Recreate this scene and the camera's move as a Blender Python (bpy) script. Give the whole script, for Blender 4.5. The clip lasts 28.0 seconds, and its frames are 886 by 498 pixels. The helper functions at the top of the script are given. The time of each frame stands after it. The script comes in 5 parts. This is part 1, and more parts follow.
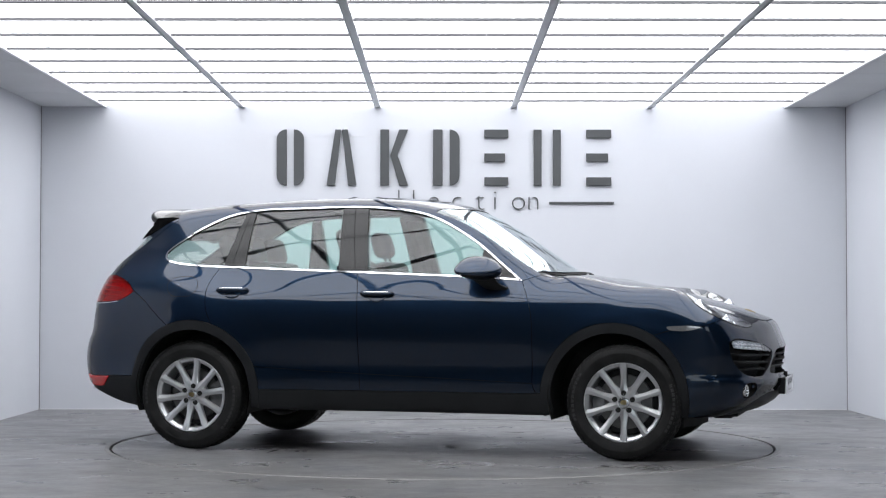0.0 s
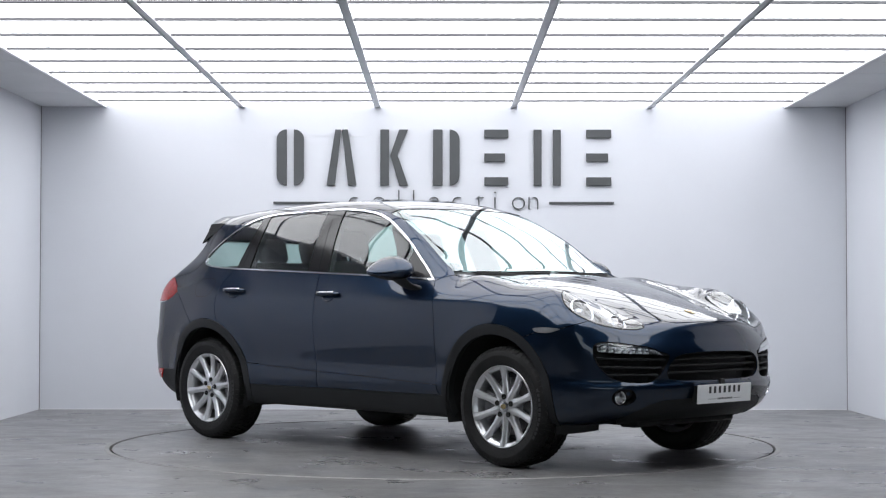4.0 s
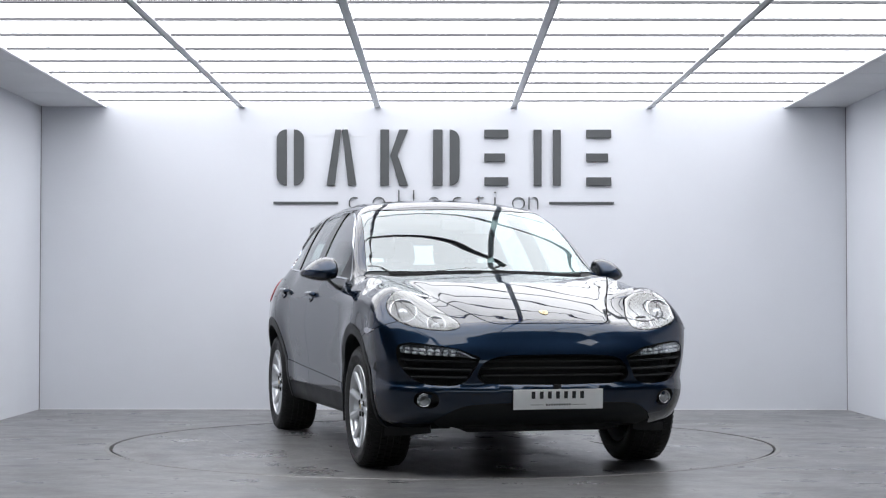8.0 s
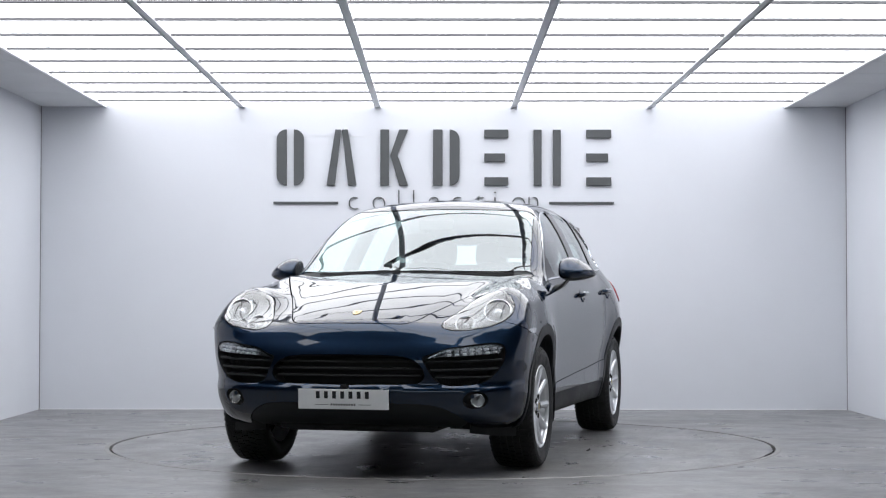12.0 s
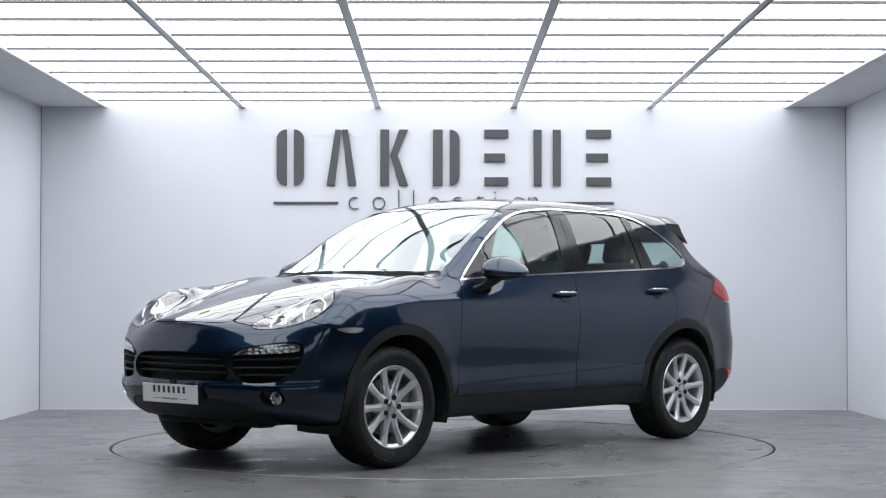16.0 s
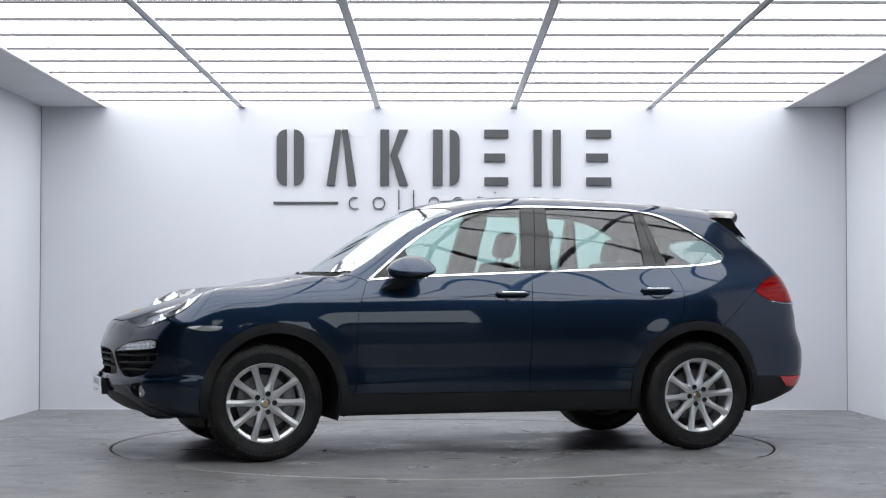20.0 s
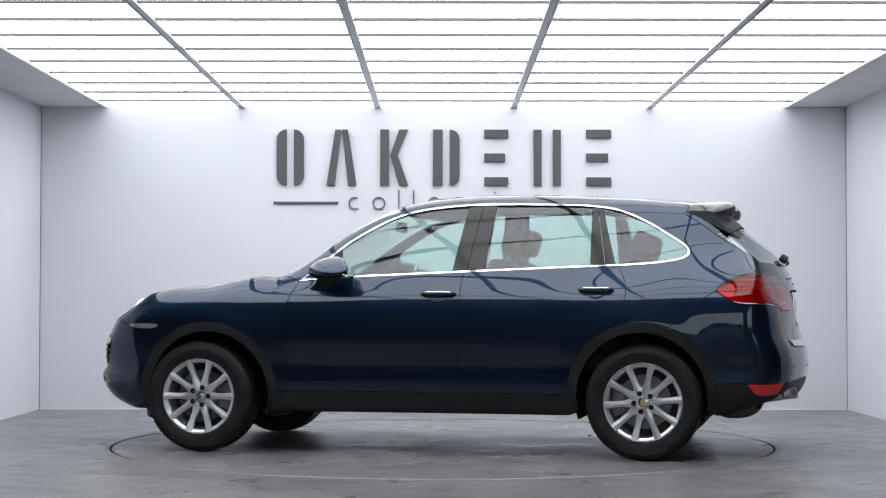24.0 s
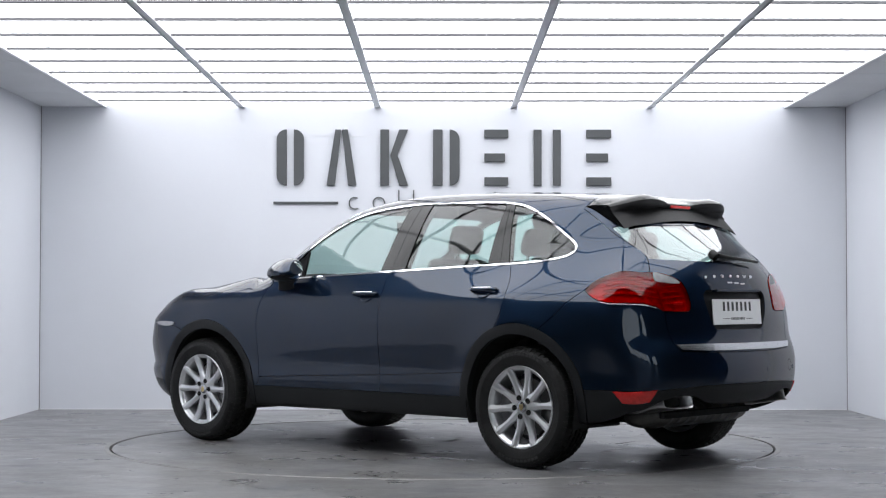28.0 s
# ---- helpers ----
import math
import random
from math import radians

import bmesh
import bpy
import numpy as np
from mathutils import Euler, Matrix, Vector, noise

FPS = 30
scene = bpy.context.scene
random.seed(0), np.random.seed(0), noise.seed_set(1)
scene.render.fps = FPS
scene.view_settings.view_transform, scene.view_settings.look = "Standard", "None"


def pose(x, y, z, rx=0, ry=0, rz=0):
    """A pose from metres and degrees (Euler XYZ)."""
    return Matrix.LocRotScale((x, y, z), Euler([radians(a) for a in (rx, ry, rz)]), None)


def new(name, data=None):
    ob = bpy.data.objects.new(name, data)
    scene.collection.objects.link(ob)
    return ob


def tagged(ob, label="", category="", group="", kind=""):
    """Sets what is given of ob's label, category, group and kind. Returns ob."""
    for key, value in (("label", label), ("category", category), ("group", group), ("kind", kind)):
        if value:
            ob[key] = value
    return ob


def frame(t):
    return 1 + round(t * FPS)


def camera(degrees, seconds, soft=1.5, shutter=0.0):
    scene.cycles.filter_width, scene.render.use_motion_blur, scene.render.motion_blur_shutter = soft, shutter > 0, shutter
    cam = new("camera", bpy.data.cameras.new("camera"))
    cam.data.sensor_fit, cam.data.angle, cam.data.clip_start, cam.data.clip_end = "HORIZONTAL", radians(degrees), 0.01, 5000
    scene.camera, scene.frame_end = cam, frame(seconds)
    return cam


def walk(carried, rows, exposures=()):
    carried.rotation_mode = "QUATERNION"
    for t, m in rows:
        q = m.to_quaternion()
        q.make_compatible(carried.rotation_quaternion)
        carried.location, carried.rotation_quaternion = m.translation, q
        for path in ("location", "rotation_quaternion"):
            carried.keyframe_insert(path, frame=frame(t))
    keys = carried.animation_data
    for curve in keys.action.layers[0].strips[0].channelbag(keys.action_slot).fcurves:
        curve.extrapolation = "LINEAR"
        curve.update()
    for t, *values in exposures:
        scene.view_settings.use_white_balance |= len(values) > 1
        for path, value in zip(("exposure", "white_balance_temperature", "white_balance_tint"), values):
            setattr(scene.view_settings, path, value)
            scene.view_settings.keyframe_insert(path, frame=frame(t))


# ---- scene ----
cam = camera(29.62, 28.0, soft=1.2)
CAM_ROWS = [(0.0, pose(-.012, -11.587, 1.013, 91.622, -.036, -.072)), (28.0, pose(-.012, -11.587, 1.013, 91.622, -.036, -.072))]
walk(cam, CAM_ROWS)

# ---- world and light: the lit ceiling is the only strong light, the hall round the booth stays dim ----
world = bpy.data.worlds.new("world")
scene.world = world
world.use_nodes = True
world.node_tree.nodes["Background"].inputs[0].default_value = (.20, .22, .25, 1)
world.node_tree.nodes["Background"].inputs[1].default_value = .25
scene.view_settings.exposure = 0.0


# ---- materials ----
def mat(name, color, rough=.5, metal=0.0, vary=.0, scale=8.0, bump=.0, fine=80.0, coat=0.0, spec=.5, stretch=(1, 1, 1), rvar=.0, **more):
    """A principled material with colour variation at a coarse and a fine scale, uneven gloss and fine relief."""
    m = bpy.data.materials.new(name)
    m.use_nodes = True
    nt = m.node_tree
    b = nt.nodes["Principled BSDF"]
    b.inputs["Base Color"].default_value = (*color, 1)
    b.inputs["Roughness"].default_value = rough
    b.inputs["Metallic"].default_value = metal
    b.inputs["Coat Weight"].default_value = coat
    b.inputs["Coat Roughness"].default_value = .015
    b.inputs["Specular IOR Level"].default_value = spec
    for k, v in more.items():
        b.inputs[k.replace("_", " ")].default_value = v
    if vary or bump or rvar:
        tc = nt.nodes.new("ShaderNodeTexCoord")
        mp = nt.nodes.new("ShaderNodeMapping")
        mp.inputs["Scale"].default_value = stretch
        nt.links.new(tc.outputs["Object"], mp.inputs[0])
        big, small = nt.nodes.new("ShaderNodeTexNoise"), nt.nodes.new("ShaderNodeTexNoise")
        big.inputs["Scale"].default_value, big.inputs["Detail"].default_value = scale, 6
        small.inputs["Scale"].default_value, small.inputs["Detail"].default_value = fine, 3
        nt.links.new(mp.outputs[0], big.inputs[0])
        nt.links.new(mp.outputs[0], small.inputs[0])
        if vary:
            mix = nt.nodes.new("ShaderNodeMath")
            mix.operation = "MULTIPLY_ADD"
            mix.inputs[1].default_value, mix.inputs[2].default_value = .35, 0
            nt.links.new(small.outputs[0], mix.inputs[0])
            add = nt.nodes.new("ShaderNodeMath")
            nt.links.new(big.outputs[0], add.inputs[0])
            nt.links.new(mix.outputs[0], add.inputs[1])
            ramp = nt.nodes.new("ShaderNodeValToRGB")
            ramp.color_ramp.elements[0].position, ramp.color_ramp.elements[1].position = .42, .95
            ramp.color_ramp.elements[0].color = (*[c * (1 - vary) for c in color], 1)
            ramp.color_ramp.elements[1].color = (*[min(1, c * (1 + vary)) for c in color], 1)
            nt.links.new(add.outputs[0], ramp.inputs[0])
            nt.links.new(ramp.outputs[0], b.inputs["Base Color"])
        if rvar:
            mr = nt.nodes.new("ShaderNodeMapRange")
            mr.inputs[1].default_value, mr.inputs[2].default_value = .3, .7
            mr.inputs[3].default_value, mr.inputs[4].default_value = max(0, rough - rvar), rough + rvar
            nt.links.new(big.outputs[0], mr.inputs[0])
            nt.links.new(mr.outputs[0], b.inputs["Roughness"])
        if bump:
            bp = nt.nodes.new("ShaderNodeBump")
            bp.inputs["Strength"].default_value, bp.inputs["Distance"].default_value = bump, .004
            nt.links.new(small.outputs[0], bp.inputs["Height"])
            nt.links.new(bp.outputs[0], b.inputs["Normal"])
    return m


PAINT = mat("navy_paint", (.0103, .0234, .0485), .38, .92, vary=.22, scale=900, fine=2600, coat=1.0, spec=.3, Coat_IOR=1.54, Specular_Tint=(.10, .14, .20, 1))
BLACK_TRIM = mat("black_plastic", (.0150, .0163, .0182), .52, vary=.25, scale=5, bump=.10, fine=420, rvar=.05, spec=.24)
GLOSS_BLACK = mat("gloss_black", (.006, .006, .0065), .12, vary=.2, scale=30, spec=.45)
DARK = mat("dark_plastic", (.012, .012, .013), .6, vary=.2, scale=6, bump=.08, fine=300, spec=.3)
UNDER = mat("underbody", (.020, .020, .021), .8, vary=.4, scale=9, bump=.2, fine=90, spec=.2)
CHROME = mat("chrome", (.86, .87, .89), .06, 1.0, vary=.03, scale=14, rvar=.02)
SATIN = mat("satin_aluminium", (.62, .63, .65), .26, 1.0, vary=.06, scale=20, fine=300)
ALLOY = mat("silver_alloy", (.63, .64, .66), .30, .75, vary=.05, scale=18, fine=500, coat=.35)
PIPE = mat("brushed_pipe", (.42, .42, .43), .34, 1.0, vary=.12, scale=20, fine=300)
ALLOY_DARK = mat("alloy_inside", (.022, .022, .024), .6, .2, vary=.2, scale=20, bump=.1)
DISC = mat("brake_disc", (.17, .168, .168), .40, .8, vary=.2, scale=30, bump=.1, fine=250)
CALIPER = mat("caliper_grey", (.20, .20, .21), .45, .6, vary=.2, scale=25, bump=.15)
RUBBER = mat("tyre_rubber", (.0135, .0135, .0138), .52, vary=.6, scale=14, bump=.6, fine=160, rvar=.10, spec=.22)
MARKS = mat("sidewall_bars", (.030, .030, .031), .5, vary=.3, scale=20, bump=.2, fine=200, spec=.3)
LEATHER = mat("dark_leather", (.012, .0122, .013), .5, vary=.3, scale=12, bump=.25, fine=260, spec=.4)
LINER = mat("cabin_lining", (.020, .020, .021), .8, vary=.2, scale=10, bump=.15, fine=300)
PLATE = mat("plate_white", (.80, .81, .82), .25, vary=.02, scale=20, coat=.5)
INK = mat("plate_ink", (.015, .015, .018), .4)
GOLD = mat("badge_gold", (.60, .47, .24), .28, .9, vary=.1, scale=120)
BADGE_RED = mat("badge_red", (.30, .02, .015), .35)
SIGN = mat("sign_grey", (.052, .056, .060), .42, vary=.10, scale=5, fine=90, bump=.03)
RED_SOLID = mat("red_reflector", (.60, .014, .012), .20, coat=.8, bump=.25, fine=420, vary=.15, scale=60)
LAMP_BACK = mat("lamp_reflector", (.86, .87, .89), .10, .95, vary=.05, scale=40, bump=.03, fine=70)
LAMP_DARK = mat("lamp_bezel", (.115, .118, .125), .30, .25, vary=.1, scale=30)
LED = mat("led_lens", (.75, .77, .80), .1, .3, coat=.5)


def glass(name, tint, f0=.08, rough=.0, shine=(1, 1, 1)):
    """Thin clear or tinted glass: what lies behind it, under a mirror that grows towards grazing angles."""
    m = bpy.data.materials.new(name)
    m.use_nodes = True
    nt = m.node_tree
    nt.nodes.remove(nt.nodes["Principled BSDF"])
    tr, gl, mix = nt.nodes.new("ShaderNodeBsdfTransparent"), nt.nodes.new("ShaderNodeBsdfGlossy"), nt.nodes.new("ShaderNodeMixShader")
    lw, power, grow = nt.nodes.new("ShaderNodeLayerWeight"), nt.nodes.new("ShaderNodeMath"), nt.nodes.new("ShaderNodeMath")
    lw.inputs[0].default_value = .5
    power.operation, power.inputs[1].default_value = "POWER", 4.0
    grow.operation, grow.inputs[1].default_value, grow.inputs[2].default_value = "MULTIPLY_ADD", 1 - f0, f0
    tr.inputs[0].default_value = (*tint, 1)
    gl.inputs["Roughness"].default_value, gl.inputs["Color"].default_value = rough, (*shine, 1)
    nt.links.new(lw.outputs["Facing"], power.inputs[0])
    nt.links.new(power.outputs[0], grow.inputs[0])
    nt.links.new(grow.outputs[0], mix.inputs[0])
    nt.links.new(tr.outputs[0], mix.inputs[1])
    nt.links.new(gl.outputs[0], mix.inputs[2])
    nt.links.new(mix.outputs[0], nt.nodes["Material Output"].inputs[0])
    return m


SIDE_GLASS = glass("green_side_glass", (.62, .80, .755), .075)
SCREEN_GLASS = glass("windscreen_glass", (.80, .90, .88), .195, shine=(.93, .985, 1.0))
DARK_GLASS = glass("rear_glass", (.72, .80, .78), .12)
CLEAR = glass("clear_lens", (.90, .92, .94), .10)
RED_LENS = glass("red_lens", (.80, .030, .026), .035)
LAMP_RED = mat("lamp_cells", (.50, .018, .014), .20, .2, vary=.5, scale=26, bump=1.0, fine=95, coat=.4)

# ---- the booth ----
WALL = mat("wall_paint", (.598, .614, .658), .72, vary=.022, scale=1.3, bump=.05, fine=160, spec=.3)
SOFFIT = mat("soffit_tile", (.62, .63, .65), .7, vary=.03, scale=3, bump=.06, fine=240)
BAR = mat("ceiling_bar", (.80, .81, .83), .4, .1, vary=.05, scale=3, fine=60)
CROSS = mat("cross_bar", (.17, .17, .185), .5, .1, vary=.15, scale=3, fine=60)
HALL = mat("hall_wall", (.085, .086, .09), .8, vary=.25, scale=.6, bump=.1, fine=30)
RIM = mat("turntable_rim", (.20, .197, .19), .42, .3, vary=.22, scale=9, fine=120, bump=.06)
MARKER = mat("marker_lens", (.50, .51, .53), .15, .7, vary=.15, scale=60)
CHIP = mat("bare_patch", (.50, .50, .50), .6, vary=.2, scale=40, bump=.2, fine=200)
HALL_FLOOR = mat("hall_floor", (.045, .045, .047), .5, vary=.3, scale=1.1, bump=.1, fine=40, rvar=.1)
YARD = mat("yard_concrete", (.34, .335, .32), .8, vary=.15, scale=1.5, bump=.1, fine=40)
HEDGE = mat("far_hedge", (.035, .042, .03), .9, vary=.4, scale=1.2, bump=.3, fine=12)
GAP = mat("gap_black", (.004, .004, .004), .9)


def floor_material(name, seed, marks):
    """Grey sheet floor: long brushed streaks, cloudy stains, small dark scuffs and, on the turntable, pale worn marks."""
    m = bpy.data.materials.new(name)
    m.use_nodes = True
    nt = m.node_tree
    b = nt.nodes["Principled BSDF"]
    tc = nt.nodes.new("ShaderNodeTexCoord")

    def field(scale, detail, stretch, rough=.55):
        mp = nt.nodes.new("ShaderNodeMapping")
        mp.inputs["Scale"].default_value, mp.inputs["Location"].default_value = stretch, (seed, seed * 2.3, 0)
        nz = nt.nodes.new("ShaderNodeTexNoise")
        nz.inputs["Scale"].default_value, nz.inputs["Detail"].default_value, nz.inputs["Roughness"].default_value = scale, detail, rough
        nt.links.new(tc.outputs["Object"], mp.inputs[0])
        nt.links.new(mp.outputs[0], nz.inputs[0])
        return nz.outputs[0]

    def ramp(v, p0, p1, c0, c1):
        r = nt.nodes.new("ShaderNodeValToRGB")
        r.color_ramp.elements[0].position, r.color_ramp.elements[1].position = p0, p1
        r.color_ramp.elements[0].color, r.color_ramp.elements[1].color = (*c0, 1), (*c1, 1)
        nt.links.new(v, r.inputs[0])
        return r.outputs[0]

    def blend(a, c, f, kind="MIX"):
        x = nt.nodes.new("ShaderNodeMix")
        x.data_type, x.blend_type = "RGBA", kind
        if isinstance(f, float):
            x.inputs[0].default_value = f
        else:
            nt.links.new(f, x.inputs[0])
        for sock, v in ((x.inputs[6], a), (x.inputs[7], c)):
            if isinstance(v, tuple):
                sock.default_value = (*v, 1)
            else:
                nt.links.new(v, sock)
        return x.outputs[2]

    cloud = ramp(field(1.1, 7, (1, 1, 1)), .32, .70, (.135, .132, .128), (.215, .216, .220))
    streak = ramp(field(4.5, 8, (.7, 1.3, 1), .7), .34, .68, (.70, .695, .69), (1.20, 1.20, 1.215))
    grain = ramp(field(38, 5, (.7, 1.5, 1), .7), .34, .70, (.66, .66, .66), (1.28, 1.28, 1.28))
    base = blend(blend(cloud, streak, 1.0, "MULTIPLY"), grain, 1.0, "MULTIPLY")
    swirl = ramp(field(1.7, 9, (1, 1.5, 1), .78), .50, .66, (0, 0, 0), (.75, .75, .75))
    base = blend(base, (.095, .104, .122), swirl)
    pale = ramp(field(2.3, 8, (1, 1.2, 1), .72), .56, .70, (0, 0, 0), (.6, .6, .6))
    base = blend(base, (.225, .235, .25), pale)
    speck = ramp(field(9.5, 3, (1, 1.2, 1), .6), .70, .735, (0, 0, 0), (.8, .8, .8))
    base = blend(base, (.045, .044, .043), speck)
    if marks:
        worn = ramp(field(4.1, 5, (1, 1, 1), .6), .72, .735, (0, 0, 0), (.6, .6, .6))
        base = blend(base, (.34, .34, .345), worn)
    nt.links.new(base, b.inputs["Base Color"])
    gloss = nt.nodes.new("ShaderNodeMapRange")
    gloss.inputs[1].default_value, gloss.inputs[2].default_value, gloss.inputs[3].default_value, gloss.inputs[4].default_value = .3, .7, .22, .44
    nt.links.new(field(1.9, 8, (1, 1.3, 1), .7), gloss.inputs[0])
    nt.links.new(gloss.outputs[0], b.inputs["Roughness"])
    b.inputs["Specular IOR Level"].default_value = .4
    bp = nt.nodes.new("ShaderNodeBump")
    bp.inputs["Strength"].default_value, bp.inputs["Distance"].default_value = .20, .003
    nt.links.new(field(60, 5, (.8, 1.3, 1)), bp.inputs["Height"])
    nt.links.new(bp.outputs[0], b.inputs["Normal"])
    return m


FLOOR = floor_material("grey_floor", 1.7, False)
TABLE = floor_material("turntable_floor", 6.1, True)
LIGHT = bpy.data.materials.new("light_panel")
LIGHT.use_nodes = True
LIGHT.node_tree.nodes["Principled BSDF"].inputs["Base Color"].default_value = (.8, .8, .8, 1)
LIGHT.node_tree.nodes["Principled BSDF"].inputs["Emission Color"].default_value = (.952, .965, 1.0, 1)
LIGHT.node_tree.nodes["Principled BSDF"].inputs["Emission Strength"].default_value = 3.15


OUTSIDE = bpy.data.materials.new("daylight_outside")
OUTSIDE.use_nodes = True
OUTSIDE.node_tree.nodes["Principled BSDF"].inputs["Emission Color"].default_value = (.86, .94, 1.0, 1)
OUTSIDE.node_tree.nodes["Principled BSDF"].inputs["Emission Strength"].default_value = 1.3


# ---- mesh helpers ----
def part(name, bm, material, parent=None, label="", smooth=False):
    """Links a bmesh, or a mesh, as one object under a thing or a part."""
    if isinstance(bm, bmesh.types.BMesh):
        me = bpy.data.meshes.new(name)
        bm.normal_update()
        bm.to_mesh(me)
        bm.free()
    else:
        me = bm
    if material and not me.materials:
        me.materials.append(material)
    if smooth:
        me.shade_smooth()
    ob = new(name, me)
    if parent:
        ob.parent = parent
    return tagged(ob, label)


def add_box(bm, x0, x1, y0, y1, z0, z1, m=None):
    made = bmesh.ops.create_cube(bm, size=1)["verts"]
    for v in made:
        v.co = Vector(((x0 + x1) / 2 + v.co.x * (x1 - x0), (y0 + y1) / 2 + v.co.y * (y1 - y0), (z0 + z1) / 2 + v.co.z * (z1 - z0)))
        if m:
            v.co = m @ v.co
    return made


def box_bm(x0, x1, y0, y1, z0, z1, bevel=0.0, seg=2, m=None):
    bm = bmesh.new()
    add_box(bm, x0, x1, y0, y1, z0, z1, m)
    if bevel:
        bmesh.ops.bevel(bm, geom=bm.edges[:], offset=bevel, segments=seg, profile=.5, affect="EDGES")
    return bm


def prism_bm(pts, d, bevel=0.0, axis="y"):
    """A flat outline in x and z, made d thick along y (or in x, y along z)."""
    bm = bmesh.new()
    vs = [bm.verts.new((p[0], 0, p[1]) if axis == "y" else (p[0], p[1], 0)) for p in pts]
    f = bm.faces.new(vs)
    made = bmesh.ops.extrude_face_region(bm, geom=[f])["geom"]
    bmesh.ops.translate(bm, vec=(0, d, 0) if axis == "y" else (0, 0, d), verts=[v for v in made if isinstance(v, bmesh.types.BMVert)])
    bmesh.ops.recalc_face_normals(bm, faces=bm.faces[:])
    if bevel:
        bmesh.ops.bevel(bm, geom=bm.edges[:], offset=bevel, segments=2, profile=.5, affect="EDGES")
    return bm


def lathe_bm(profile, seg=48, m=None):
    """A profile of (radius, along) turned round the y axis."""
    bm = bmesh.new()
    rings = []
    for r, a in profile:
        rings.append([bm.verts.new((r * math.cos(2 * math.pi * i / seg), a, r * math.sin(2 * math.pi * i / seg))) for i in range(seg)])
    for k in range(len(rings) - 1):
        for i in range(seg):
            j = (i + 1) % seg
            bm.faces.new((rings[k][i], rings[k][j], rings[k + 1][j], rings[k + 1][i]))
    if m:
        bm.transform(m)
    return bm


def tube_bm(pts, r, seg=8, closed=False):
    """A round bar along the points; r may be a list, one radius a point."""
    bm = bmesh.new()
    p = [Vector(q) for q in pts]
    n, rings = len(p), []
    for i in range(n):
        d = (p[(i + 1) % n] - p[i - 1]) if closed or 0 < i < n - 1 else (p[1] - p[0] if i == 0 else p[-1] - p[-2])
        d.normalize()
        a = d.cross(Vector((0, 0, 1)) if abs(d.z) < .9 else Vector((1, 0, 0))).normalized()
        c = d.cross(a)
        rr = r[i] if isinstance(r, (list, tuple)) else r
        rings.append([bm.verts.new(p[i] + a * rr * math.cos(2 * math.pi * k / seg) + c * rr * math.sin(2 * math.pi * k / seg)) for k in range(seg)])
    for i in range(n if closed else n - 1):
        for k in range(seg):
            bm.faces.new((rings[i][k], rings[i][(k + 1) % seg], rings[(i + 1) % n][(k + 1) % seg], rings[(i + 1) % n][k]))
    if not closed:
        bm.faces.new(rings[0])
        bm.faces.new(rings[-1][::-1])
    bmesh.ops.recalc_face_normals(bm, faces=bm.faces[:])
    return bm


def setting(name, bm, material, label):
    return tagged(part(name, bm, material), label, kind="structure")

# ---- the booth: floor, three walls, lit ceiling, and the dim hall round it ----
BACK, WEST, EAST, TOP, FRONT, RT = 3.465, -3.611, 3.634, 2.720, -3.7415, 2.259

bm = bmesh.new()
ring = [bm.verts.new((2.285 * math.cos(a), 2.285 * math.sin(a), 0)) for a in np.linspace(0, 2 * math.pi, 128, endpoint=False)]
for a0, corner in ((0, None),):
    outer = []
    for i in range(128):
        a = 2 * math.pi * i / 128
        c, s = math.cos(a), math.sin(a)
        k = min((9.0 / abs(c)) if abs(c) > 1e-6 else 1e9, (3.30 if s < 0 else 3.55) / abs(s) if abs(s) > 1e-6 else 1e9)
        outer.append(bm.verts.new((c * k, s * k, 0)))
    for x, y in ((9, 3.55), (-9, 3.55), (9, -3.3), (-9, -3.3)):
        best = min(outer, key=lambda v: (v.co.x - x) ** 2 + (v.co.y - y) ** 2)
        best.co = (x, y, 0)
    for i in range(128):
        j = (i + 1) % 128
        bm.faces.new((ring[i], outer[i], outer[j], ring[j]))
low = bmesh.ops.extrude_edge_only(bm, edges=[e for e in bm.edges if all(v in set(ring) for v in e.verts)])["geom"]
bmesh.ops.translate(bm, vec=(0, 0, -.05), verts=[v for v in low if isinstance(v, bmesh.types.BMVert)])
setting("floor", bm, FLOOR, "scuffed mid-grey sheet floor with brushed streaks")
setting("floor_hall", box_bm(-9, 9, -20, -3.3, -.1, -.002), HALL_FLOOR, "dark worn concrete floor of the hall")
setting("pit_bottom", lathe_bm([(2.30, 0), (2.0, 0)], 96, Matrix.Translation((0, 0, -.05)) @ Matrix.Rotation(math.pi / 2, 4, "X")), GAP, "dark gap under the turntable edge")

setting("wall_north", box_bm(WEST - .1, EAST + .1, BACK, BACK + .12, -.02, 2.95), WALL, "white painted back wall with fine board joint")
setting("wall_west", box_bm(WEST - .12, WEST, -1.65, BACK - .001, -.02, 2.95), WALL, "white painted side wall of the photo booth")
setting("wall_east", box_bm(EAST, EAST + .12, -1.65, BACK - .001, -.02, 2.95), WALL, "white painted side wall of the photo booth")
for x0, x1, y0, y1 in ((WEST, EAST, BACK - .006, BACK),):
    setting("baseboard", box_bm(x0, x1, y0 - .002, y1 - .001, .0, .006), BAR, "thin grey sealing strip along the wall foot")
setting("trim", box_bm(-2.2, 2.6, BACK - .0012, BACK + .001, 2.452, 2.4535), SOFFIT, "hairline joint between wall boards")

